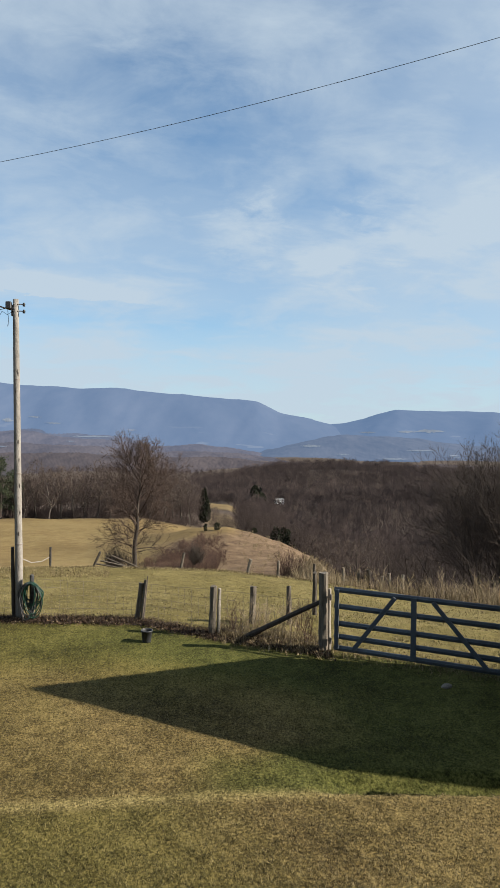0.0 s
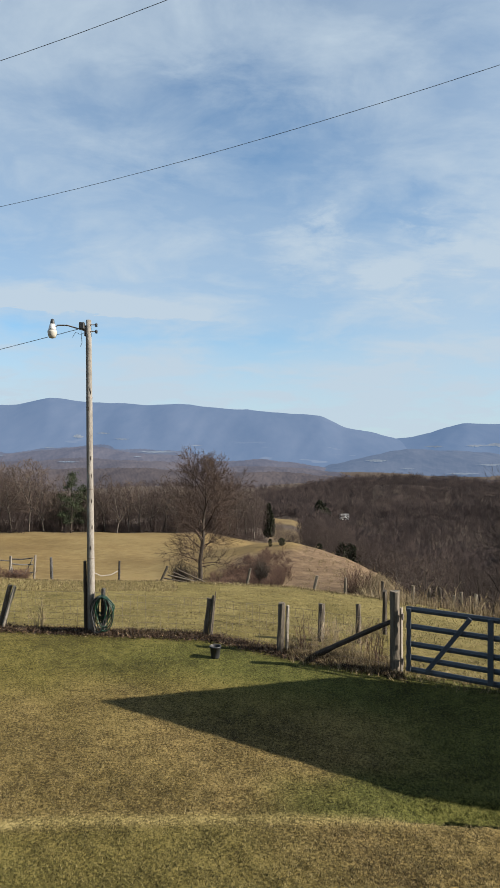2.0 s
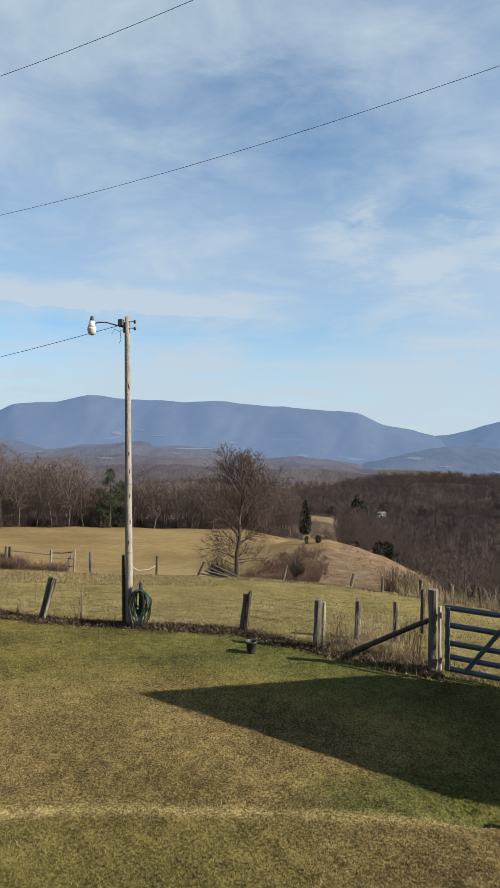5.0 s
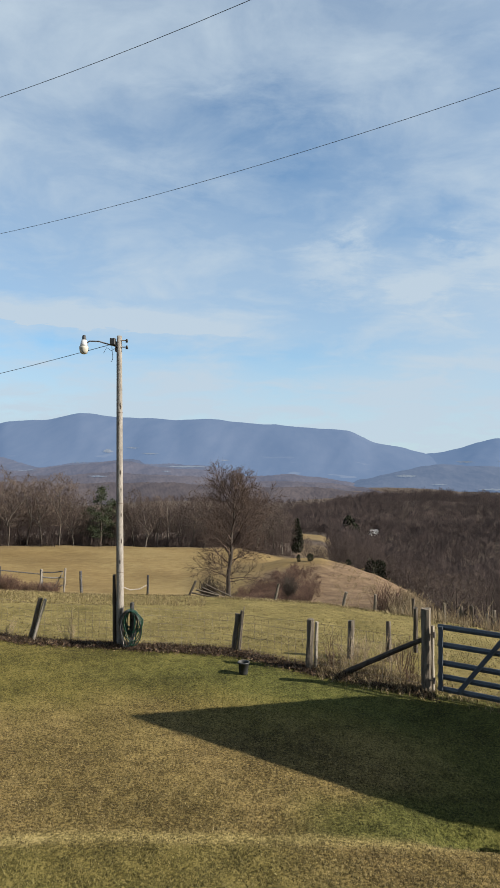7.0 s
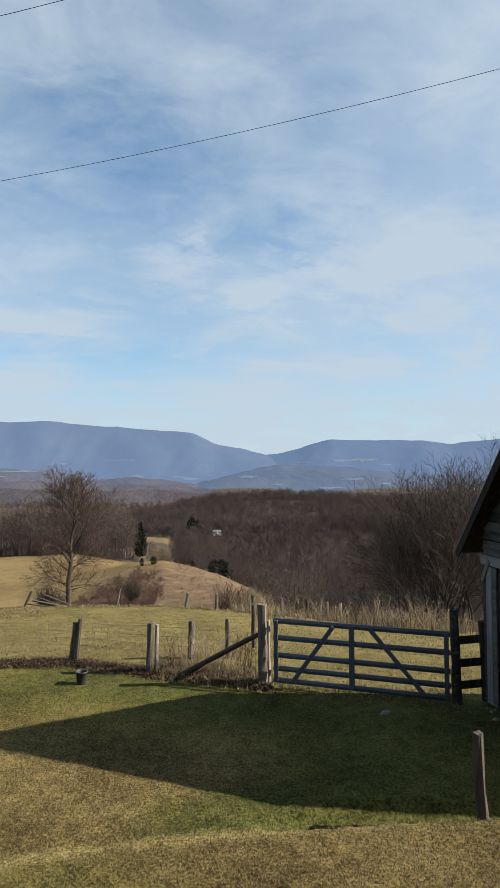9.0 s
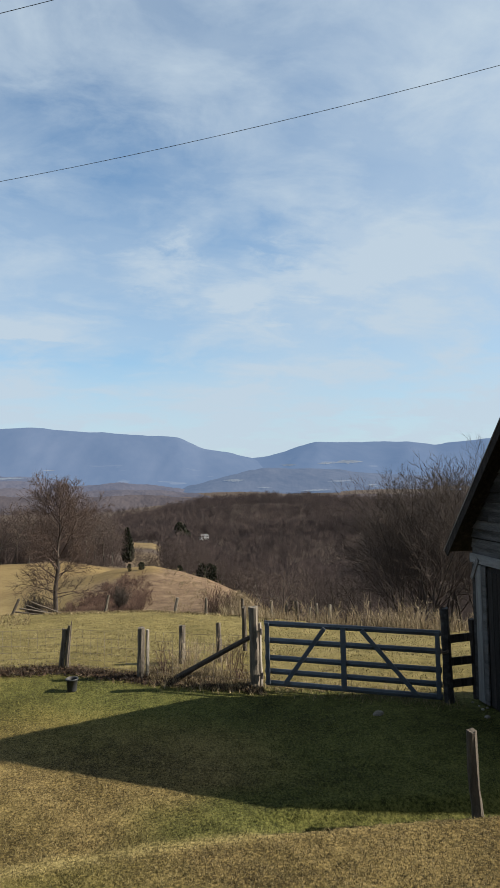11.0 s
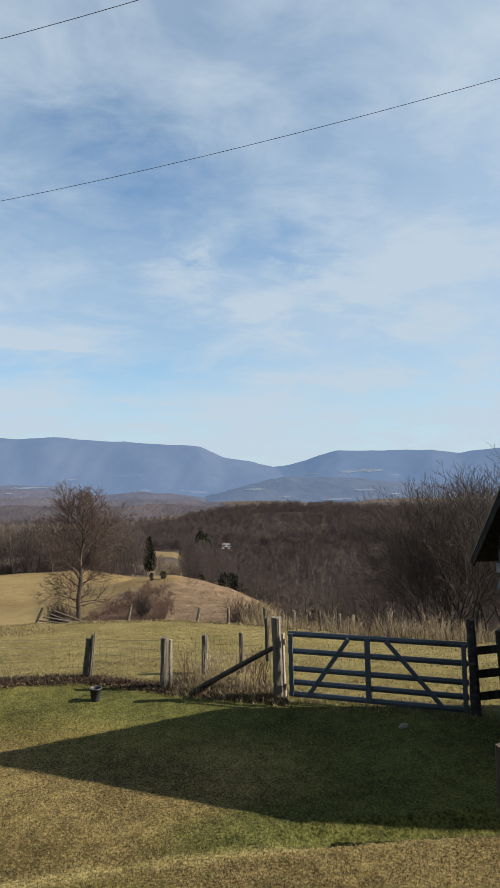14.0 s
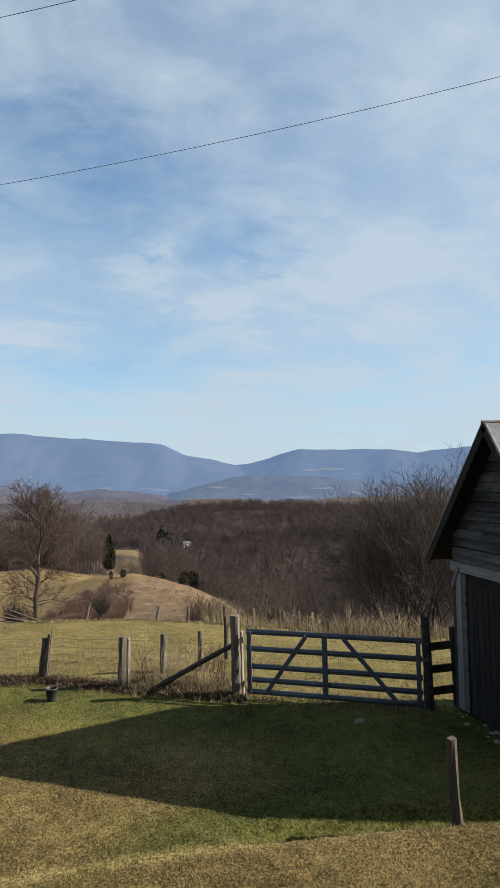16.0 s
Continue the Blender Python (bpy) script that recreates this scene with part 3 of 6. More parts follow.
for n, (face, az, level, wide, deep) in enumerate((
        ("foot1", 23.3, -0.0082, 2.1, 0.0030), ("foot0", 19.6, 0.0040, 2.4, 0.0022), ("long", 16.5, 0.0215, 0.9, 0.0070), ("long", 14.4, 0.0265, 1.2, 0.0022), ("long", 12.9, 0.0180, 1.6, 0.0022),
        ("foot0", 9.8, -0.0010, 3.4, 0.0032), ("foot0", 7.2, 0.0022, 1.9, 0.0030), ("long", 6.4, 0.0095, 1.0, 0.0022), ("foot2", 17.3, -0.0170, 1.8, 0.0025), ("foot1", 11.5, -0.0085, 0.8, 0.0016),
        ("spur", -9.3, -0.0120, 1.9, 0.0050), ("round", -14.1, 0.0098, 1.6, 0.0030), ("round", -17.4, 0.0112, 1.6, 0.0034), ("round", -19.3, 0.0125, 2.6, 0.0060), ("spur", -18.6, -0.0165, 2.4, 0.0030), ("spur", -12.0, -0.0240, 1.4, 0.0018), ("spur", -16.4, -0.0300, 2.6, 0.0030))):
    far_field(face, az, level, wide, deep, FROST_HAZE, 300 + n)

# ---------------------------------------------------------------- trees


def fill_crown(rng, targets, roots, step, reach, kill, tip, rise=0.12, rounds=90, flare=0.46, forked=False, wander=0.25):
    """Limbs that grow from the roots (lists of points) towards scattered targets until these are used up; the wood thickens with what it carries."""
    nodes, parent = [], []
    for n, line in enumerate(roots):
        fork = -1
        if forked and n:
            # this limb springs from the nearest point of the wood before it
            fork = int(np.argmin([np.linalg.norm(q - np.array(line[0])) for q in nodes]))
        for k, p in enumerate(line):
            parent.append(len(nodes) - 1 if k else fork)
            nodes.append(np.array(p, float))
    pts = np.array(nodes)
    left = np.array(targets)
    gap = np.linalg.norm(left[:, None] - pts[None], axis=2)
    best, dist = gap.argmin(1), gap.min(1)
    for _ in range(rounds):
        live = dist < reach
        if not live.any():
            break
        pull = np.zeros((len(nodes), 3))
        way = left[live] - pts[best[live]]
        np.add.at(pull, best[live], way / (np.linalg.norm(way, axis=1, keepdims=True) + 1e-9))
        grow = np.unique(best[live])
        d = pull[grow] + rng.normal(0, wander, (len(grow), 3)) + [0, 0, rise]
        d /= np.linalg.norm(d, axis=1, keepdims=True) + 1e-9
        fresh = pts[grow] + d * step
        first = len(nodes)
        nodes += list(fresh)
        parent += list(grow)
        pts = np.array(nodes)
        gap = np.linalg.norm(left[:, None] - fresh[None], axis=2)
        closer = gap.min(1) < dist
        best = np.where(closer, gap.argmin(1) + first, best)
        dist = np.minimum(dist, gap.min(1))
        keep = dist > kill
        left, best, dist = left[keep], best[keep], dist[keep]
        if not len(left):
            break
    load, tips = np.zeros(len(nodes)), np.ones(len(nodes), bool)
    for k, p in enumerate(parent):
        if p >= 0:
            tips[p] = False
    load[tips] = 1
    for k in range(len(nodes) - 1, -1, -1):
        if parent[k] >= 0:
            load[parent[k]] += load[k]
    r = tip * np.maximum(load, 1) ** flare
    most = r.max()
    return [(Vector(pts[p]), Vector(pts[k]), r[p] if load[p] < 3 * load[k] else r[k] * 1.15, r[k], 3 if load[k] <= 2 else 2 if load[k] <= 8 else 0 if r[k] > 0.45 * most else 1) for k, p in enumerate(parent) if p >= 0]


def in_ball(rng, n, centre, half):
    q = rng.normal(0, 1, (n, 3))
    q = q / np.linalg.norm(q, axis=1, keepdims=True) * rng.rand(n, 1) ** 0.38
    return q * half + centre


def segs_to_mesh(segs, sides=3, least=0.004):
    p0 = np.array([s[0][:] for s in segs])
    p1 = np.array([s[1][:] for s in segs])
    r0 = np.maximum(np.array([s[2] for s in segs]), least)[:, None, None]
    r1 = np.maximum(np.array([s[3] for s in segs]), least * 0.7)[:, None, None]
    d = p1 - p0
    d /= np.linalg.norm(d, axis=1, keepdims=True) + 1e-9
    ref = np.where(np.abs(d[:, 2:3]) > 0.9, [[1.0, 0, 0]], [[0, 0, 1.0]])
    u = np.cross(d, ref)
    u /= np.linalg.norm(u, axis=1, keepdims=True) + 1e-9
    w = np.cross(d, u)
    ang = np.arange(sides) * 2 * np.pi / sides
    ring = u[:, None] * np.cos(ang)[None, :, None] + w[:, None] * np.sin(ang)[None, :, None]
    v = np.concatenate([p0[:, None] + ring * r0, p1[:, None] + ring * r1], 1)
    k = np.arange(sides)
    one = np.concatenate([np.stack([k, (k + 1) % sides, (k + 1) % sides + sides], 1), np.stack([k, (k + 1) % sides + sides, k + sides], 1)])
    f = (np.arange(len(segs)) * 2 * sides)[:, None, None] + one[None]
    return v.reshape(-1, 3), f.reshape(-1, 3)


def twig_mesh(segs, rng, per=3, length=0.5, width=0.012, from_level=2, loose=0.55):
    """Fine twigs, each a thin three-cornered blade off the outer limbs."""
    ends = [s for s in segs if s[4] >= from_level]
    p = np.repeat(np.array([s[1][:] for s in ends]), per, 0)
    q = np.repeat(np.array([s[0][:] for s in ends]), per, 0)
    n = len(p)
    t = rng.rand(n, 1)
    base = p * t + q * (1 - t)
    d = (p - q) / (np.linalg.norm(p - q, axis=1, keepdims=True) + 1e-9) + rng.normal(0, loose, (n, 3)) + [0, 0, 0.45 * (1 - loose)]
    d /= np.linalg.norm(d, axis=1, keepdims=True)
    side = np.cross(d, rng.normal(0, 1, (n, 3)))
    side /= np.linalg.norm(side, axis=1, keepdims=True) + 1e-9
    ln = length * (0.5 + rng.rand(n, 1))
    v = np.stack([base - side * width / 2, base + side * width / 2, base + d * ln], 1).reshape(-1, 3)
    return v, np.arange(3 * n).reshape(-1, 3)


def joined(meshes):
    vs, fs, o = [], [], 0
    for v, f in meshes:
        vs.append(v)
        fs.append(f + o)
        o += len(v)
    return np.concatenate(vs), np.concatenate(fs)


def scatter(protos, places):
    """Many copies of the prototypes in one mesh: places are x, y, z, scale, turn, kind."""
    out, rng, tone = [], np.random.RandomState(len(places)), []
    for x, y, z, s, a, k in places:
        v, f = protos[int(k) % len(protos)]
        c, n = math.cos(a), math.sin(a)
        out.append((v * s @ np.array([[c, n, 0], [-n, c, 0], [0, 0, 1]]) + [x, y, z], f))
        tone.append(np.full(len(v), rng.rand(), np.float32))
    return (*joined(out), np.concatenate(tone))


def thicket(name, scattered, mat, label, category):
    """One object of many scattered plants, each with a tone of its own."""
    v, f, tone = scattered
    ob = mesh_object(name, v, f, mat, label=label, category=category, kind="stuff")
    at = ob.data.attributes.new("tone", "FLOAT", "POINT")
    at.data.foreach_set("value", tone)
    return ob


def polar(az, d, up=0.0):
    x, y = -d * math.sin(radians(az)), d * math.cos(radians(az))
    return Vector((x, y, float(land(x, y)) + up))


def bare_tree(name, az, d, segs, seed, label, twigs=2, length=0.4, width=0.009, group="", loose=0.5, mat=None):
    base = empty(name, Matrix.Translation(polar(az, d, -0.1)), label, "tree", group)
    v, f = segs_to_mesh([s for s in segs if s[4] == 0], 8, 0.02)
    mesh_object("trunk", v, f, BARK, base, smooth=True)
    crown = joined([segs_to_mesh([s for s in segs if s[4] > 0], 3, 0.0055), twig_mesh(segs, np.random.RandomState(seed), twigs, length, width, 2, loose)])
    mesh_object("crown", *crown, mat or TWIG, base)
    return base


def limb(p, way, length, step, bend, rng):
    """A crooked limb that starts at p and turns upwards as it goes."""
    p, d = np.array(p, float), np.array(way, float)
    d /= np.linalg.norm(d)
    line = [p]
    for _ in range(max(2, int(length / step))):
        d = d + rng.normal(0, 0.06, 3) + [0, 0, bend]
        d /= np.linalg.norm(d)
        line.append(line[-1] + d * step)
    return line


def branch(segs, rng, p, way, length, r, level, turn=0.0, rise=0.03, gap=0.62, deepest=3, bare=0.2, spread=0.62):
    """A limb that tapers and rises, with side branches that divide in turn; each is a row of segments."""
    n = max(3, int(length / (0.45 if level < 2 else 0.30)))
    step = length / n
    p, d = np.array(p, float), np.array(way, float) / np.linalg.norm(way)
    due = length * bare + gap * rng.rand()
    for i in range(n):
        t0, t1 = i / n, (i + 1) / n
        d = d + rng.normal(0, 0.055, 3) + [0, 0, rise]
        d /= np.linalg.norm(d)
        q = p + d * step
        thick = r * (1 - 0.80 * t1)
        segs.append((p, q, r * (1 - 0.80 * t0), thick, level))
        while level < deepest and (i + 1) * step > due:
            due += gap * (0.55 + 0.9 * rng.rand()) * (0.62 if level > 0 else 1.0)
            turn += 2.2 + 0.8 * rng.rand()
            u = np.cross(d, [0.31, 0.17, 0.93 if abs(d[2]) < 0.9 else 0.1])
            u /= np.linalg.norm(u)
            across = u * math.cos(turn) + np.cross(d, u) * math.sin(turn)
            angle = spread * (0.75 + 0.5 * rng.rand())
            ln = (length * (0.62 - 0.42 * t1) + 0.25) * (0.7 + 0.5 * rng.rand())
            branch(segs, rng, q, d * math.cos(angle) + across * math.sin(angle), ln, min(thick * 0.62, 0.02 + 0.012 * ln), level + 1, turn, rise, gap, deepest, 0.12, spread)
        p = q


def field_tree(height, seed):
    """A field-grown tree: a trunk with steep limbs all the way up, an oval crown and long low side limbs."""
    rng = np.random.RandomState(seed)
    h, segs = height, []
    n = int(0.96 * h / 0.3)
    trunk = [np.array((0.020 * k - 0.25 + 0.07 * math.sin(k * 0.5), 0.05 * math.sin(k * 0.37), k * 0.3)) for k in range(n)]
    for k in range(n - 1):
        segs.append((trunk[k], trunk[k + 1], 0.24 * (1 - k / n) ** 0.9 + 0.012, 0.24 * (1 - (k + 1) / n) ** 0.9 + 0.012, 0))
    turn = 0.4
    for k in range(int(n * 0.20), n):
        t = k / n
        turn += 2.3 + 0.5 * rng.rand()
        wide = 3.5 * np.interp(t, (0.15, 0.3, 0.45, 0.65, 0.82, 0.93, 1.0), (0.75, 0.95, 1.0, 0.82, 0.50, 0.28, 0.10)) * (0.65 + 0.5 * rng.rand())
        lean = np.interp(t, (0.2, 0.4, 0.7, 1.0), (1.20, 0.90, 0.70, 0.50)) * (0.85 + 0.3 * rng.rand())
        ln = wide / math.sin(min(lean, 1.3))
        branch(segs, rng, trunk[k], (math.cos(turn) * math.sin(lean), math.sin(turn) * math.sin(lean), math.cos(lean)), ln, 0.022 + 0.014 * ln, 1, turn, 0.016 if t > 0.3 else -0.01, 0.34, 3, 0.22, 0.74)
    for a, z, ln in ((0.05, 0.20, 3.5), (3.1, 0.24, 3.3), (2.6, 0.17, 2.6), (5.9, 0.18, 2.6)):
        branch(segs, rng, trunk[int(n * z)], (math.cos(a), math.sin(a), 0.22), ln, 0.06, 1, a, -0.015, 0.5, 3, 0.3)
    return segs


def fan_tree(height, seed, stems=3):
    """Several stems from one foot that arch outwards and divide into straight upswept branches."""
    rng = np.random.RandomState(seed)
    h, segs = height, []
    for k in range(stems):
        b = k * 6.28 / stems + rng.rand()
        lean = (0.08 if k == 0 else 0.20 + 0.24 * rng.rand())
        branch(segs, rng, (math.cos(b) * 0.2, math.sin(b) * 0.2, 0), (math.cos(b) * lean, math.sin(b) * lean, 1), h * (1.0 if k == 0 else 0.86 + 0.12 * rng.rand()), 0.085 + 0.03 * rng.rand(), 0, b, 0.012, 0.60, 3, 0.20, 0.62)
    return segs


def wood_tree(height, seed, fork=0.3, spread=0.30, n=620):
    """A woodland-edge tree: one trunk, a few steep limbs and a rounded crown."""
    rng = np.random.RandomState(seed)
    h = height
    trunk = limb((0, 0, 0), (rng.normal(0, 0.05), rng.normal(0, 0.05), 1), h * (fork + 0.15), 0.5, 0.02, rng)
    roots = [trunk]
    for k in range(5):
        a, lean = k * 1.256 + rng.rand(), 0.35 + 0.45 * rng.rand()
        roots.append(limb(trunk[int(len(trunk) * (0.55 + 0.4 * k / 5))], (math.cos(a) * lean, math.sin(a) * lean, 1), h * 0.32, 0.5, 0.02, rng))
    t = rng.rand(n)
    a, q = rng.rand(n) * 6.28, rng.rand(n) ** 0.5
    wide = h * spread * np.interp(t, (0, 0.2, 0.5, 0.8, 0.95, 1.0), (0.40, 0.75, 1.0, 0.80, 0.45, 0.15))
    top = np.stack([np.cos(a) * q * wide, np.sin(a) * q * wide, h * (0.28 + 0.72 * t)], 1)
    return fill_crown(rng, top, roots, 0.5, 3.2, 0.52, 0.016, 0.25, flare=0.44, forked=True)


def evergreen_mesh(rng, height, radius, rows=16, per=14, ragged=0.35, rounded=False):
    """A dense cedar: a spindle of short upright sprays, thicker below, with an uneven outline."""
    n = rows * per * 3
    t = rng.rand(n) ** 0.85
    a = rng.rand(n) * 2 * np.pi
    lump = 1 + ragged * 0.5 * (np.sin(3 * a + 9 * t) + np.sin(5 * a - 14 * t + 1.7)) / 1.4
    form = np.interp(t, (0, 0.08, 0.25, 0.5, 0.75, 0.92, 1.0), (0.45, 0.70, 0.95, 1.0, 0.85, 0.50, 0.15) if rounded else (0.55, 0.85, 1.0, 0.80, 0.46, 0.20, 0.05))
    r = radius * form * lump * rng.rand(n) ** 0.3
    c = np.stack([r * np.cos(a), r * np.sin(a), height * (0.03 + 0.93 * t)], 1)
    out = np.stack([np.cos(a), np.sin(a), 0 * a], 1)
    d = out * 0.45 + rng.normal(0, 0.25, (n, 3)) + [0, 0, 1.0]
    d = d / np.linalg.norm(d, axis=1, keepdims=True) * height * (0.05 + 0.06 * rng.rand(n, 1))
    w = np.cross(d, rng.normal(0, 1, (n, 3)))
    w = w / np.linalg.norm(w, axis=1, keepdims=True) * radius * (0.10 + 0.08 * rng.rand(n, 1))
    return np.stack([c - w, c + w, c + d], 1).reshape(-1, 3), np.arange(3 * n).reshape(-1, 3)


def evergreen(name, az, d, height, radius, seed, label, rows=18, per=14, ragged=0.35, rounded=False):
    rng = np.random.RandomState(seed)
    base = empty(name, Matrix.Translation(polar(az, d, -0.05)), label, "tree")
    bm = tube(bmesh.new(), [(0, 0, 0), (0, 0, height * 0.5), (0, 0, height * 0.95)], [height * 0.025, height * 0.016, 0.01], 6)
    part("trunk", bm, BARK, base)
    mesh_object("crown", *evergreen_mesh(rng, height, radius, rows, per, ragged, rounded), EVERGREEN, base)
    return base


bare_tree("bare_tree", 5.90, 66, field_tree(12.7, 17), 17, "tall leafless field tree with a broad domed twiggy crown", 5, 0.50, 0.0125, mat=FIELD_TWIG, loose=0.5)
evergreen("cedar_tree", 0.05, 190, 10.0, 1.75, 5, "narrow dark green cedar standing alone in the field", 30, 20, 0.22)
for az, d, h, seed, stems in [(-26.3, 44, 11.2, 21, 5), (-24.3, 47, 11.3, 22, 4), (-23.2, 52, 9.4, 20, 2), (-28.4, 47, 11.2, 25, 4), (-25.4, 54, 12.2, 23, 3), (-30.6, 46, 11.4, 28, 3), (-27.6, 57, 12.6, 27, 2), (-21.0, 57, 6.8, 29, 2), (-18.4, 62, 5.8, 30, 2), (-16.0, 66, 5.2, 31, 2)]:
    bare_tree("bare_tree", az, d, fan_tree(h, seed, stems), seed, "leafless grey-brown tree with spreading upswept limbs", 2, 0.55, 0.0095, "trees by the barn", 0.3)

# leafless trees that stand out along the edge of the woods, grown from a few forms
EDGE_BARK = material("pale_grey_bark", [(0.3, (0.040, 0.033, 0.028)), (0.5, (0.078, 0.066, 0.056)), (0.7, (0.135, 0.116, 0.100))], 0.8, 6, 0.95, stretch=(2, 2, 0.5), bump=0.3, own=1)
EDGE_TWIG = material("edge_twigs", [(0.3, (0.040, 0.029, 0.024)), (0.7, (0.098, 0.073, 0.058))], 0.05, 2, 0.95, bump=0, isle=0.3, soft=0.4, own=0.6)
FORMS = []
for k, (h, fork, spread) in enumerate(((15.5, 0.24, 0.34), (14.0, 0.34, 0.28), (12.5, 0.40, 0.25), (16.0, 0.30, 0.31), (10.0, 0.22, 0.36))):
    segs = wood_tree(h, 400 + k, fork, spread)
    trunk_mesh = segs_to_mesh([q for q in segs if q[4] <= 1], 5, 0.05)
    crown_mesh = joined([segs_to_mesh([q for q in segs if q[4] > 1], 3, 0.030), twig_mesh(segs, np.random.RandomState(k), 5, 1.0, 0.030, 2, 0.6)])
    FORMS.append((trunk_mesh, crown_mesh))
EDGE_TREES = [(20.4, 152, 0), (21.8, 154, 3), (23.0, 156, 1), (24.4, 152, 3), (25.8, 155, 0), (27.2, 153, 1), (28.6, 154, 3), (30.2, 152, 0), (31.6, 156, 1), (19.2, 153, 4), (18.0, 157, 2), (15.2, 153, 4), (14.2, 156, 2), (13.2, 152, 4), (12.2, 155, 2), (11.2, 153, 2), (10.2, 156, 4), (9.2, 153, 2), (8.1, 151, 4), (7.2, 155, 2), (6.3, 152, 4), (4.8, 156, 2), (3.6, 153, 4), (2.7, 156, 2), (2.0, 160, 2), (1.3, 164, 4),
              (-3.6, 140, 4), (-4.4, 128, 4), (-5.6, 122, 4), (-7.9, 120, 2), (-9.4, 112, 4), (-11.0, 100, 4), (-12.6, 92, 4), (-13.6, 80, 4), (-14.8, 90, 2), (-17.4, 84, 4), (-19.2, 90, 2)]
rng = random.Random(40)
first = {}
for az, d, k in EDGE_TREES:
    size = rng.uniform(0.86, 1.06) * (0.62 if az < 0 else 1.1 if az > 19 else 1.0)
    place = Matrix.Translation(polar(az, d, -0.2)) @ Matrix.Rotation(rng.random() * 6.28, 4, "Z") @ Matrix.Scale(size, 4)
    if k not in first:
        first[k] = empty("bare_tree", place, "leafless tree with pale limbs at the edge of the woods", "tree", "trees at the wood edge")
        mesh_object("trunk", *FORMS[k][0], EDGE_BARK, first[k], smooth=True)
        mesh_object("crown", *FORMS[k][1], EDGE_TWIG, first[k])
    else:
        copy_thing(first[k], place)


def pine(az, d, height, radius, seed):
    """A ragged old pine: a bare lower trunk and uneven limbs that carry clumps of needles."""
    rng = np.random.RandomState(seed)
    base = empty("pine_tree", Matrix.Translation(polar(az, d, -0.05)), "ragged green pine among leafless trees", "tree")
    part("trunk", tube(bmesh.new(), [(0, 0, 0), (0.1, 0, height * 0.5), (0, 0.1, height * 0.96)], [height * 0.018, height * 0.013, 0.02], 6), BARK, base)
    limbs, tris = [], []
    for k in range(30):
        t = 0.16 + 0.82 * (k + rng.rand()) / 30
        reach = radius * min(1.0, (1 - t) * 2.2 + 0.12) * (0.55 + 0.6 * rng.rand())
        a = rng.rand() * 6.28
        p, q = Vector((0, 0, height * t)), Vector((math.cos(a) * reach, math.sin(a) * reach, height * t + reach * (0.05 + 0.3 * rng.rand())))
        limbs.append((p, q, 0.05, 0.02, 1))
        for c in (0.45, 0.75, 1.0):
            n = 34
            o = np.array(p.lerp(q, c)) + rng.normal(0, 0.25, 3)
            s = o + rng.normal(0, 1, (n, 3)) * [0.42, 0.42, 0.24]
            d3 = rng.normal(0, 1, (n, 3)) + [0, 0, 0.5]
            d3 /= np.linalg.norm(d3, axis=1, keepdims=True)
            w = np.cross(d3, rng.normal(0, 1, (n, 3)))
            w = w / np.linalg.norm(w, axis=1, keepdims=True) * 0.07
            tris.append(np.stack([s - w, s + w, s + d3 * 0.45], 1).reshape(-1, 3))
    v = np.concatenate(tris)
    for p, q, r0, r1, _ in limbs[::3]:
        part("limb", tube(bmesh.new(), [p, q], [r0, r1], 4), BARK, base)
    mesh_object("needles", v, np.arange(len(v)).reshape(-1, 3), PINE, base)


for az, d, h, r, seed in [(17.0, 151, 13.4, 2.8, 41), (16.0, 154, 10.5, 2.3, 42), (18.1, 160, 9.0, 2.0, 43)]:
    pine(az, d, h, r, seed)
for az, d, h, r, seed in [(-6.3, 116, 4.6, 0.9, 44), (-7.0, 118, 5.2, 1.2, 49), (-7.5, 121, 4.2, 1.0, 48), (-4.43, 360, 13, 3.4, 45), (-4.9, 366, 10, 2.8, 50), (-14.2, 150, 6.0, 1.4, 46), (-12.6, 160, 5, 1.3, 47)]:
    evergreen("cedar_tree", az, d, h, r, seed, "dark green cedar at the edge of the woods", 14, 14, 0.9, True)


FARM_AZ, FARM_REACH = -6.55, 340.0
while polar(FARM_AZ, FARM_REACH).z + 5.0 < 4.3 - 0.089 * FARM_REACH and FARM_REACH < 620:
    FARM_REACH += 2.0


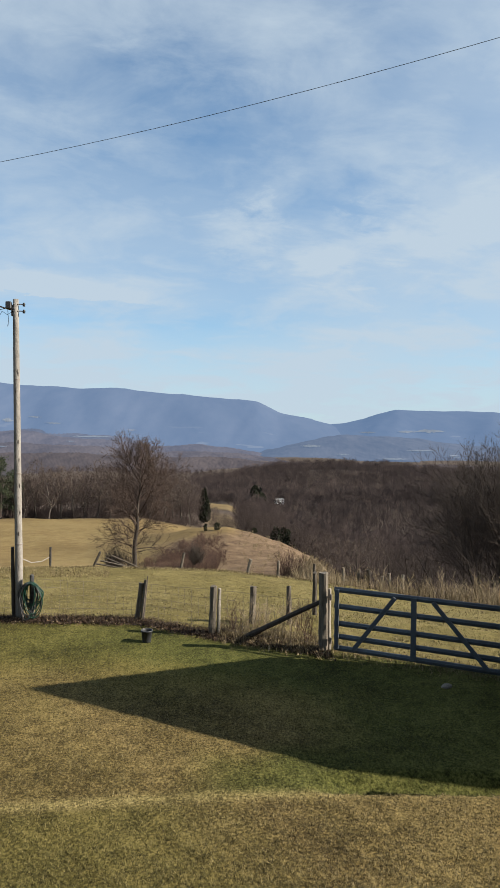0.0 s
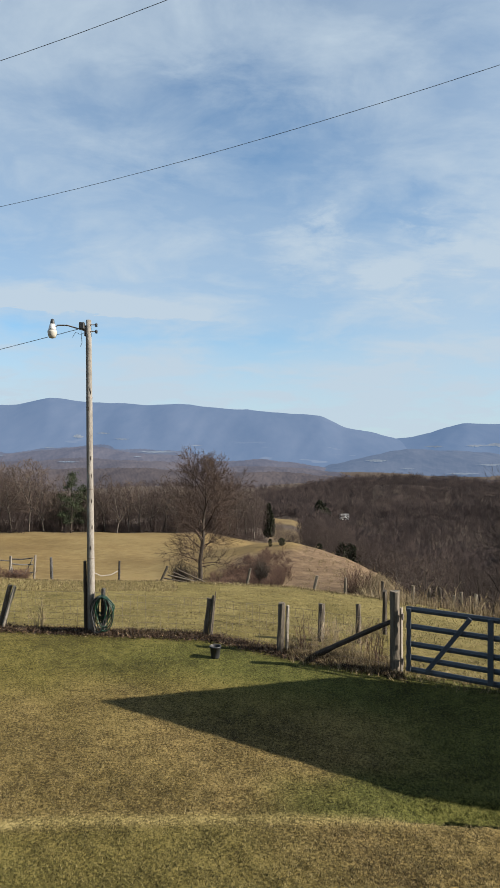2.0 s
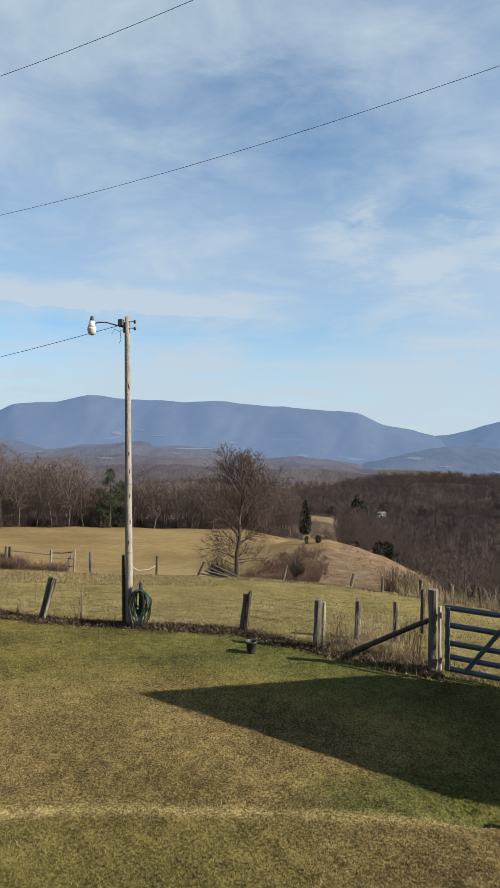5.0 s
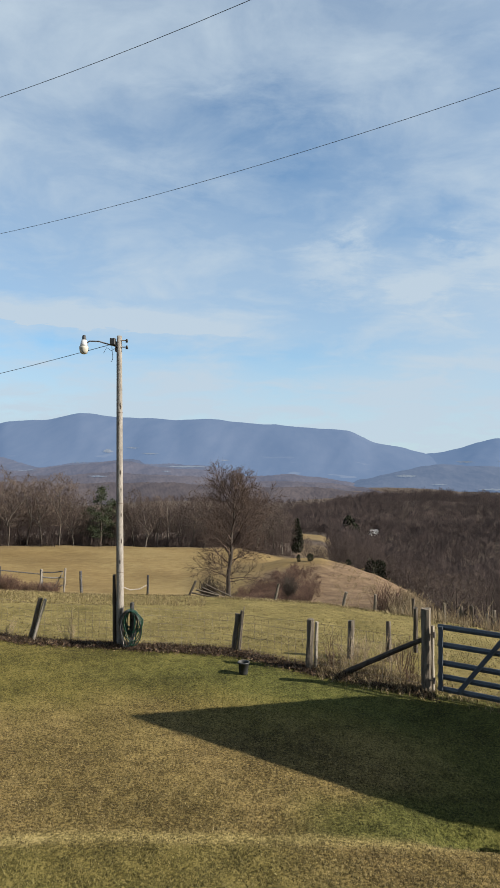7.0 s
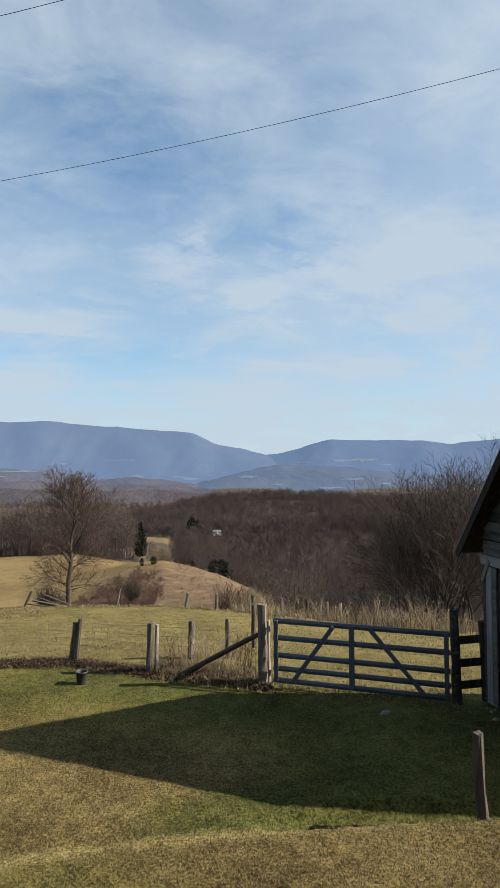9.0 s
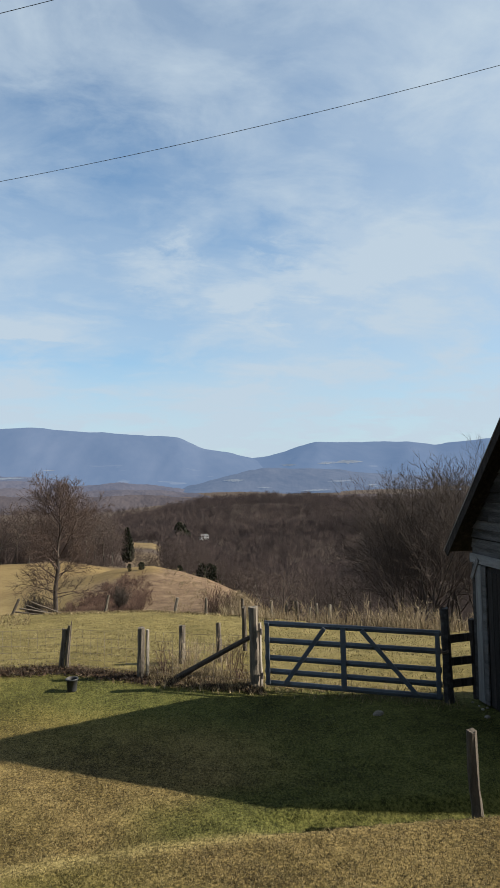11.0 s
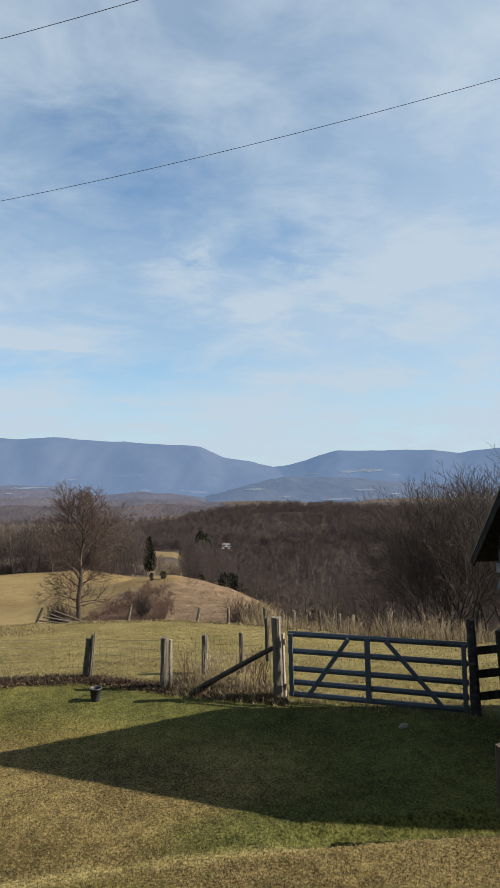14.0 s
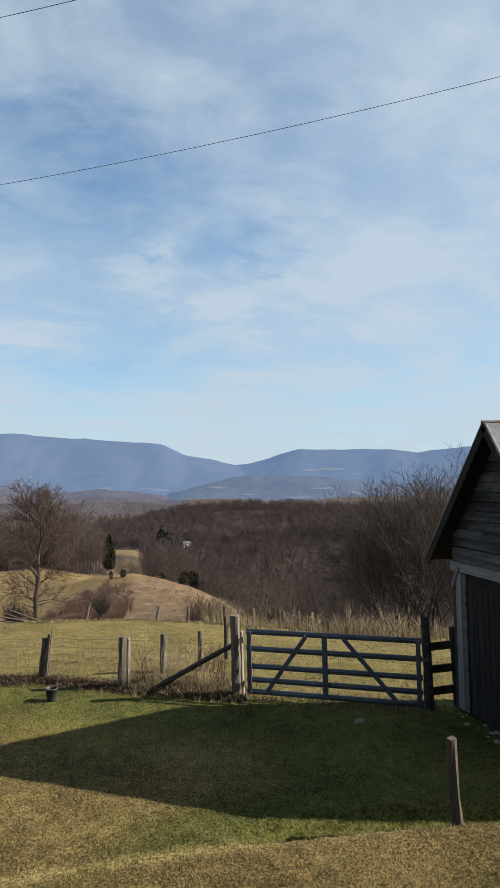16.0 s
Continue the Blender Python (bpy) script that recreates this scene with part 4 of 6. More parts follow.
def build_woods():
    rng, nrng = random.Random(77), np.random.RandomState(77)
    near = []
    for k in range(6):
        wide = 0.20 + 0.07 * rng.random()
        cloud = in_ball(nrng, 420, [0, 0, 0.62], [wide, wide, 0.38])
        stem = [(0.015 * math.sin(s), 0.015 * math.cos(s * 1.4), s * 0.04) for s in range(11 + k)]
        segs = fill_crown(nrng, cloud, [stem], 0.036, 0.20, 0.046, 0.0010, 0.35, flare=0.42)
        near.append(joined([segs_to_mesh([s for s in segs if s[4] < 2], 3, 0.0011), twig_mesh([s for s in segs if s[4] >= 2], nrng, 1, 0.055, 0.0034, 2, 0.15), twig_mesh(segs, nrng, 2, 0.065, 0.0030, 3, 0.8)]))
    far = []
    for k in range(8):
        # a see-through crown of upswept twigs on a thin stem
        wide, n = 0.25 + 0.09 * rng.random(), 86
        q = nrng.normal(0, 1, (n, 3))
        q = q / np.linalg.norm(q, axis=1, keepdims=True) * nrng.rand(n, 1) ** 0.45
        c = q * [wide, wide, 0.40] + [0, 0, 0.48]
        d = q * [0.55, 0.55, 0.1] + nrng.normal(0, 0.28, (n, 3)) + [0, 0, 0.9]
        d = d / np.linalg.norm(d, axis=1, keepdims=True) * (0.09 + 0.11 * nrng.rand(n, 1))
        w = np.cross(d, nrng.normal(0, 1, (n, 3)))
        w = w / np.linalg.norm(w, axis=1, keepdims=True) * 0.0125
        tufts = np.stack([c - w, c + w, c + d], 1).reshape(-1, 3), np.arange(3 * n).reshape(-1, 3)
        stem = segs_to_mesh([(Vector((0, 0, 0)), Vector((0.01, 0, 0.5)), 0.007, 0.004, 0)], 3)
        far.append(joined([tufts, stem]))

    def open_land(az, d):
        return (-3.0 < az < 0.15 and 165 < d < 310) or (abs(az - FARM_AZ) < 0.45 and FARM_REACH - 45 < d < FARM_REACH + 4)

    def places(n, az0, az1, d0, d1, h0, h1, power=1.0, kinds=24):
        rows = []
        for _ in range(n):
            az, t = az0 + (az1 - az0) * rng.random(), rng.random() ** power
            d = d0 + (d1 - d0) * t
            if open_land(az, d):
                continue
            p = polar(az, d, -0.3)
            rows.append((p.x, p.y, p.z, h0 + (h1 - h0) * rng.random(), rng.random() * 6.28, rng.randrange(kinds)))
        return rows

    edge = places(110, 3, 20, 156, 190, 8, 11.5) + places(130, 19.5, 36, 158, 190, 12, 17) + places(70, 3, 36, 151, 160, 4, 8) + places(40, 0.4, 5, 150, 185, 6, 10)
    under = []
    for k in range(4):
        # low undergrowth: a loose heap of twigs
        n = 70
        c = np.stack([nrng.normal(0, 0.35, n), nrng.normal(0, 0.35, n), 0.5 * nrng.rand(n)], 1)
        d = nrng.normal(0, 0.5, (n, 3)) + [0, 0, 0.8]
        d = d / np.linalg.norm(d, axis=1, keepdims=True) * (0.3 + 0.4 * nrng.rand(n, 1))
        w = np.cross(d, nrng.normal(0, 1, (n, 3)))
        w = w / np.linalg.norm(w, axis=1, keepdims=True) * 0.022
        under.append((np.stack([c - w, c + w, c + d], 1).reshape(-1, 3), np.arange(3 * n).reshape(-1, 3)))
    shade = places(420, 3, 36, 151, 190, 1.6, 4.2) + places(40, 0.4, 4, 150, 185, 1.2, 3) + places(160, -34, -11, 60, 120, 1.0, 2.6) + places(140, -12, -3.2, 105, 170, 1.4, 3.6)
    thicket("undergrowth", scatter(under, shade), FOREST_TWIG, "tangled leafless undergrowth at the foot of the woods", "undergrowth")
    thicket("woods", scatter(near, edge), FOREST_TWIG, "belt of leafless grey-brown trees along the hay field", "woods")
    slope = places(60, -34, -12, 66, 110, 6, 9) + places(180, -34, -9.5, 110, 190, 7, 12) + places(110, -11, -5.0, 108, 180, 6, 10) + places(50, -5.2, -3.2, 128, 200, 7, 11) + places(18, -3.2, -0.5, 135, 164, 4, 7)
    thicket("woods", scatter(near, slope), FOREST_TWIG, "leafless brown woods filling the hollow below the field", "woods")
    back = places(2500, -36, 6, 170, 470, 7, 12, 0.8) + places(3300, -36, 4, 420, 800, 9, 15) + places(1000, 6, 38, 190, 700, 9, 14) + places(380, -2, 14, 780, 1150, 10, 16)
    thicket("woods", scatter(far, back), FAR_TWIG, "leafless woods covering the hills across the valley", "woods")


build_woods()

# ---------------------------------------------------------------- unseen house wall behind the viewer


# assumed wall, never in view, added dark to hold sky light off the lawn
def unseen_house_wall():
    siding = material("unseen_siding", [(0.3, (0.10, 0.09, 0.08)), (0.7, (0.17, 0.15, 0.13))], 1.5, 20, 0.85, stretch=(0.5, 1, 8), bump=0.2)
    bm = box(bmesh.new(), (26, 0.3, 9.5), Matrix.Translation((-5, -1.95, 4.75)))
    me = bpy.data.meshes.new("wall_south")
    bm.to_mesh(me)
    bm.free()
    me.materials.append(siding)
    tagged(new("wall_south", me), "unseen plain house wall, added to block sky light", "wall", kind="structure")


unseen_house_wall()

# ---------------------------------------------------------------- yard pole with lamp
DARK_WOOD = material("old_barn_wood", [(0.3, (0.0100, 0.0090, 0.0090)), (0.5, (0.0400, 0.0380, 0.0375)), (0.66, (0.1050, 0.1010, 0.0980))], 2.5, 26, 0.92, stretch=(6, 0.5, 6), bump=0.6, own=1)
DOOR_WOOD = material("dark_door_planks", [(0.32, (0.006, 0.005, 0.005)), (0.5, (0.018, 0.015, 0.014)), (0.68, (0.066, 0.056, 0.049))], 2.5, 26, 0.92, stretch=(6, 6, 0.4), bump=0.6, own=1)
GREY_TRIM = material("grey_trim_board", [(0.3, (0.070, 0.070, 0.071)), (0.5, (0.14, 0.137, 0.135)), (0.7, (0.215, 0.208, 0.20))], 2.5, 26, 0.9, stretch=(6, 6, 0.5), bump=0.5, own=1)
GREY_RAIL = material("grey_header_board", [(0.3, (0.13, 0.13, 0.132)), (0.5, (0.24, 0.237, 0.234)), (0.7, (0.34, 0.333, 0.325))], 2.5, 26, 0.9, stretch=(6, 0.5, 6), bump=0.5, own=1)
STONE = material("field_stone", [(0.3, (0.10, 0.088, 0.072)), (0.7, (0.24, 0.215, 0.185))], 6, 40, 0.9, bump=0.5, own=1)
LAMP_GREY = material("lamp_housing", [(0.3, (0.36, 0.37, 0.38)), (0.7, (0.52, 0.52, 0.52))], 6, 40, 0.5, metal=0.2, bump=0)
LAMP_GLASS = material("milky_lens", [(0.3, (0.27, 0.26, 0.22)), (0.7, (0.42, 0.40, 0.35))], 6, 60, 0.35, bump=0.1)
BLACK = material("black_plastic", [(0.3, (0.014, 0.015, 0.016)), (0.7, (0.035, 0.036, 0.038))], 5, 60, 0.5, bump=0.1)
HOSE = material("green_hose", [(0.3, (0.004, 0.022, 0.014)), (0.7, (0.009, 0.046, 0.030))], 5, 60, 0.45, bump=0)
PALE_WOOD = material("pale_bleached_wood", [(0.3, (0.12, 0.105, 0.085)), (0.7, (0.28, 0.25, 0.21))], 4, 30, 0.9, stretch=(6, 6, 0.6), bump=0.4, own=1)
WHITE = material("white_paint", [(0.3, (0.70, 0.70, 0.69)), (0.7, (0.80, 0.80, 0.79))], 2, 20, 0.7, bump=0.05)


def shaft(name, foot, top, r, parent, seed=0, mat=None, sides=10, taper=0.88, bend=0.0, label="", worn=True):
    """A round timber from foot to top (in its thing's space), a little crooked, with a worn, uneven end."""
    rng = random.Random(seed)
    a, b = Vector(foot), Vector(top)
    n = 7
    side = Vector((rng.uniform(-1, 1), rng.uniform(-1, 1), 0)) * bend
    pts = [a.lerp(b, k / (n - 1)) + side * math.sin(math.pi * k / (n - 1)) for k in range(n)]
    rad = [r * (1.04 + (taper - 1.04) * k / (n - 1)) * (1 + 0.05 * rng.uniform(-1, 1)) for k in range(n)]
    bm = tube(bmesh.new(), pts, rad, sides, 0.13, seed)
    if worn:
        bm.verts.ensure_lookup_table()
        for v in bm.verts[-sides:]:
            v.co += (b - a).normalized() * rng.uniform(-0.03, 0.015)
    return part(name, bm, mat or WEATHERED, parent, label)


def ground_point(x, y):
    return Vector((x, y, float(land(x, y))))


def post(foot, top, r, label, seed=0, mat=None, group="fence posts", name="fence_post", taper=0.92, bend=0.012, sides=10):
    """A wooden post: foot is x, y on the ground, top is x, y and height over the ground."""
    g = ground_point(*foot)
    base = empty(name, Matrix.Translation(g), label, "fence post", group)
    shaft("shaft", (0, 0, -0.25), (top[0] - foot[0], top[1] - foot[1], top[2]), r, base, seed, mat, sides, taper, bend)
    return base


def lathe(bm, rings, sides=20):
    """A turned shape from rings of radius and height."""
    rows = []
    for r, z in rings:
        rows.append([bm.verts.new((r * math.cos(2 * math.pi * k / sides), r * math.sin(2 * math.pi * k / sides), z)) for k in range(sides)])
    for a, b in zip(rows, rows[1:]):
        for k in range(sides):
            bm.faces.new((a[k], a[(k + 1) % sides], b[(k + 1) % sides], b[k]))
    bm.faces.new(rows[0][::-1])
    bm.faces.new(rows[-1])
    bmesh.ops.recalc_face_normals(bm, faces=bm.faces[:])
    return bm


def moved(bm, m):
    bmesh.ops.transform(bm, matrix=m, verts=bm.verts[:])
    return bm


POLE_FOOT = Vector((-4.24, 15.53, 0))
POLE_TOP = Vector((-0.17, 0.06, 7.48))


def build_pole():
    base = empty("utility_pole", Matrix.Translation(POLE_FOOT), "tall sun-bleached grey wooden utility pole", "pole")
    n = 12
    bm = tube(bmesh.new(), [Vector((0, 0, -0.4)).lerp(POLE_TOP, k / n) for k in range(n + 1)], [0.096 - 0.034 * k / n for k in range(n + 1)], 16, 0.025, 4)
    part("shaft", bm, POLE_WOOD, base, smooth=True)
    # pins with insulators
    for z in (7.36, 7.20):
        bm = tube(bmesh.new(), [POLE_TOP * (z / 7.48) + Vector((-0.05, -0.05, 0)), POLE_TOP * (z / 7.48) + Vector((0.20, -0.02, 0.0))], [0.012, 0.012], 6)
        pin = part("insulator_pin", bm, STEEL, base)
        bm = moved(lathe(bmesh.new(), [(0.010, -0.05), (0.034, -0.04), (0.026, -0.015), (0.036, 0.0), (0.024, 0.03), (0.01, 0.04)], 10), Matrix.Translation(POLE_TOP * (z / 7.48) + Vector((0.19, -0.02, 0.0))))
        part("insulator", bm, BLACK, pin, smooth=True)
    bm = box(bmesh.new(), (0.13, 0.10, 0.17), Matrix.Translation(POLE_TOP * (7.33 / 7.48) + Vector((-0.15, -0.05, 0))), 0.015)
    part("terminal_box", bm, BLACK, base, "small black terminal box")
    # ground wire down the face of the pole
    bm = tube(bmesh.new(), [POLE_TOP * (z / 7.48) + Vector((-0.085, -0.055, 0)) * (1.0 - 0.045 * z) for z in (0.05, 1.5, 3.0, 4.5, 6.0, 7.1)], [0.005] * 6, 5)
    part("ground_wire", bm, STEEL, base, "thin bare ground wire")
    rng = random.Random(6)
    for _ in range(11):
        # checks and knots in the sun-facing side
        z, a = rng.uniform(0.8, 7.0), rng.uniform(-2.4, -0.5)
        r = 0.096 - 0.034 * (z + 0.4) / 7.9
        c = POLE_TOP * (z / 7.48) + Vector((math.cos(a), math.sin(a), 0)) * (r - 0.004)
        bm = moved(lathe(bmesh.new(), [(0.004, -0.05), (0.011, -0.02), (0.012, 0.02), (0.004, 0.06)], 7), Matrix.Translation(c))
        part("knot", bm, BARK, base)
    for z in (1.75, 3.4, 5.6):
        c = POLE_TOP * (z / 7.48)
        r = 0.096 - 0.034 * (z + 0.4) / 7.9 + 0.003
        bm = moved(lathe(bmesh.new(), [(r, -0.012), (r + 0.003, 0), (r, 0.012)], 16), Matrix.Translation(c))
        part("band", bm, STEEL, base)


build_pole()


def build_lamp():
    head = Vector((-1.08, 0.14, 7.00))
    base = empty("yard_lamp", Matrix.Translation(POLE_FOOT + Vector((0, 0, 0))), "dusk-to-dawn yard lamp on a bent arm with a milky bowl", "lamp")
    at = POLE_TOP * (7.22 / 7.48)
    arm = [at + Vector((-0.06, 0, 0)), at + Vector((-0.28, 0.02, 0.06)), at + Vector((-0.54, 0.05, 0.14)), at + Vector((-0.78, 0.08, 0.15)), Vector((head.x + 0.05, head.y, head.z + 0.31))]
    part("arm", tube(bmesh.new(), arm, [0.017] * 5, 8), STEEL, base, smooth=True)
    part("mounting_plate", box(bmesh.new(), (0.03, 0.09, 0.26), Matrix.Translation(at + Vector((-0.085, 0, 0))), 0.006), STEEL, base)
    bm = moved(lathe(bmesh.new(), [(0.05, 0.24), (0.095, 0.235), (0.088, 0.30), (0.060, 0.40), (0.03, 0.41)], 18), Matrix.Translation(head))
    part("housing", bm, LAMP_GREY, base, "pale grey metal housing", smooth=True)
    bm = moved(lathe(bmesh.new(), [(0.040, 0.36), (0.058, 0.40), (0.050, 0.45), (0.040, 0.51), (0.015, 0.525)], 14), Matrix.Translation(head))
    part("photocell", bm, BLACK, base, "black photocell cap", smooth=True)
    bm = moved(lathe(bmesh.new(), [(0.03, 0.05), (0.075, 0.065), (0.100, 0.12), (0.116, 0.20), (0.112, 0.235), (0.07, 0.245)], 20), Matrix.Translation(head))
    part("lens", bm, LAMP_GLASS, base, "milky glass bowl", smooth=True)
    # loose drop leads between lamp, wire and pole
    for pts in ([at + Vector((-0.06, 0, -0.02)), at + Vector((-0.20, 0, -0.10)), at + Vector((-0.32, 0.02, -0.02)), at + Vector((-0.40, 0.02, -0.16))],
                [at + Vector((-0.12, 0, 0.14)), at + Vector((-0.19, 0, 0.02)), at + Vector((-0.16, 0, -0.30)), at + Vector((-0.20, 0, -0.38))]):
        part("drop_lead", tube(bmesh.new(), pts, [0.006] * 4, 5), WIRE, base)


build_lamp()


def wire(bearing, p, coefs, s0, s1, label, r=0.0030):
    """A wire on a straight line in plan, passing the house at p metres, its height a shallow curve."""
    a = radians(bearing)
    near, way = Vector((-math.sin(a), math.cos(a), 0)) * p, Vector((-math.cos(a), -math.sin(a), 0))
    pts = []
    for k in range(49):
        s = s0 + (s1 - s0) * k / 48
        pts.append(near + way * s + Vector((0, 0, 4.3 + sum(c * s**k for k, c in enumerate(coefs)))))
    bm = tube(bmesh.new(), pts, [r] * 49, 5)
    me = bpy.data.meshes.new("overhead_wire")
    bm.to_mesh(me)
    bm.free()
    me.materials.append(WIRE)
    return tagged(new("overhead_wire", me), label, "cable")


wire(-24, 7.0, (4.0202, -0.1069, 0.00681), -9, 20, "long black overhead power wire crossing the sky")
wire(-24, 5.0, (4.3967, -0.1097, 0.01104), -8, 18, "second black overhead power wire, running higher")
lead = POLE_FOOT + POLE_TOP * (7.30 / 7.48) + Vector((-0.10, 0, 0))
bm = tube(bmesh.new(), [lead.lerp(Vector((-13.0, 22.52, 7.42)), t) + Vector((0, 0, -0.35 * math.sin(math.pi * t * 0.45))) for t in [k / 24 * 2.2 for k in range(25)]], [0.0075] * 25, 5)
me = bpy.data.meshes.new("overhead_wire")
bm.to_mesh(me)
bm.free()
me.materials.append(WIRE)
tagged(new("overhead_wire", me), "black wire running away from the yard pole", "cable")

# ---------------------------------------------------------------- pasture fence
GREY_POST = "weathered grey round wooden fence post"
post((-9.23, 16.73), (-8.55, 16.62, 1.22), 0.085, "leaning weathered grey fence post", 1, bend=0.03)
post((-6.72, 15.90), (-6.38, 15.90, 1.05), 0.055, "leaning split grey fence post", 2)
post((-6.60, 15.86), (-6.24, 15.86, 1.03), 0.042, "leaning pale split fence post beside another", 3, PALE_WOOD)
post((-4.36, 15.52), (-4.44, 15.60, 1.68), 0.052, "dark rough fence post against the pole", 4, BARK, taper=0.7)
post((-1.52, 15.30), (-1.40, 15.30, 0.90), 0.062, GREY_POST, 5)
post((-1.415, 15.27), (-1.30, 15.27, 0.96), 0.042, "narrow grey split post beside another", 6)
post((0.24, 14.15), (0.27, 14.15, 1.07), 0.082, GREY_POST, 7)
post((0.38, 14.18), (0.40, 14.18, 1.02), 0.040, "narrow pale post beside a thicker one", 8, PALE_WOOD)
post((1.18, 15.05), (1.20, 15.05, 0.86), 0.082, "short dark grey fence post among weeds", 9)
post((2.02, 14.95), (2.02, 14.95, 0.88), 0.062, "short grey fence post among weeds", 10)
post((2.78, 15.85), (2.78, 15.85, 1.05), 0.060, "grey fence post behind the gate post", 11)
post((2.48, 12.97), (2.46, 12.95, 1.62), 0.095, "stout weathered gate post with a sawn top", 12, name="gate_post", taper=0.95, sides=14)
post((2.60, 12.99), (2.59, 12.98, 1.30), 0.042, "narrow pale split post against the gate post", 13, PALE_WOOD)
post((4.30, 7.68), (4.20, 7.64, 1.20), 0.074, "short leaning old post with a hollow rotten top", 14, WEATHERED, bend=0.02, taper=0.85, sides=12)
post((-1.36, 15.22), (-1.25, 15.22, 1.06), 0.012, "thin rusty steel fence stake", 15, STEEL, bend=0)
post((-4.10, 15.22), (-4.10, 15.22, 1.00), 0.013, "thin dark steel stake in front of the hose", 18, STEEL, bend=0)
brace = empty("brace_pole", Matrix.Translation((0.98, 13.88, 0)), "crooked dark bark-covered brace log leaning on the gate post", "brace")
shaft("log", (-0.1, 0.02, -0.02), (1.50, -0.90, 1.03), 0.060, brace, 31, BARK, 10, 0.8, 0.07)

FENCE_LINE = [(-12.6, 18.2, 1.0), (-9.1, 16.70, 0.98), (-6.6, 15.88, 0.92), (-4.42, 15.54, 0.95), (-1.45, 15.30, 0.86), (0.25, 14.16, 0.98), (2.5, 12.97, 1.02)]
netting = empty("wire_fence", Matrix.Translation(ground_point(-4.42, 15.54)), "rusty woven-wire field fence strung between posts", "fence")
for (x0, y0, h0), (x1, y1, h1) in zip(FENCE_LINE, FENCE_LINE[1:]):
    bm = bmesh.new()
    rng = random.Random(int(x0 * 100))
    a, b = ground_point(x0, y0), ground_point(x1, y1)
    o = netting.matrix_world.translation
    length = (b - a).length
    for k in range(7):
        t = (k / 6) ** 1.25
        pts = [a.lerp(b, u) + Vector((0, 0, 0.05 + t * (h0 + (h1 - h0) * u) * 0.95 + 0.012 * math.sin(9 * u + k))) - o for u in (0, 0.25, 0.5, 0.75, 1)]
        tube(bm, pts, [0.0032] * 5, 3, cap=False)
    m = int(length / 0.18)
    for k in range(1, m):
        u = k / m
        w = 0.02 * rng.uniform(-1, 1)
        p = a.lerp(b, u) - o
        tube(bm, [p + Vector((w, 0, 0.05)), p + Vector((-w, 0, 0.05 + 0.95 * (h0 + (h1 - h0) * u)))], [0.0026] * 2, 3, cap=False)
    part("netting", bm, STEEL, netting)

# ---------------------------------------------------------------- garden hose on its post
post((-3.92, 15.40), (-3.94, 15.40, 1.06), 0.055, "short dark post that holds a hose", 16, DARK_WOOD, group="", name="hose_post")
hose = empty("garden_hose", Matrix.Translation((-3.95, 15.40, 0)), "dark green garden hose coiled over a short post", "hose")
rng = random.Random(8)
for k in range(17):
    # loops hung over the post, each sagging its own way
    w, h = 0.11 + 0.14 * rng.random(), 0.20 + 0.20 * rng.random()
    cx, tilt, oy = rng.uniform(-0.07, 0.10), rng.uniform(-0.5, 0.5), rng.uniform(-0.12, 0.05)
    pts = []
    for j in range(25):
        a = 2 * math.pi * j / 24
        x, z = w * math.sin(a) * (1.0 - 0.15 * max(math.cos(a), 0)), h * math.cos(a)
        z = z * (1.0 if z > 0 else 1.12)
        pts.append(Vector((cx * (1 - 0.6 * max(math.cos(a), 0)) + x + z * tilt * 0.25, oy - 0.06 + 0.06 * math.cos(a + k), max(0.90 - h + z, 0.04))))
    part("coil", tube(bmesh.new(), pts, [0.0135] * 25, 6), HOSE if k % 4 else BLACK, hose, smooth=True)
for k in range(9):
    # strands that slope off the post's head like a roof
    f = k / 8
    pts = [Vector((-0.24 + 0.03 * f, -0.06 - 0.05 * f, 0.60 + 0.05 * f)), Vector((-0.11, -0.09, 0.78 + 0.03 * f)), Vector((0.0, -0.10, 0.86 + 0.008 * k)), Vector((0.13, -0.09, 0.80 + 0.02 * f)), Vector((0.30 - 0.03 * f, -0.06, 0.66 + 0.05 * f))]
    part("coil", tube(bmesh.new(), pts, [0.0145] * 5, 6), HOSE, hose, smooth=True)

# ---------------------------------------------------------------- gate
G0, G1 = Vector((2.66, 12.84, 0.0)), Vector((5.66, 11.28, 0.0))


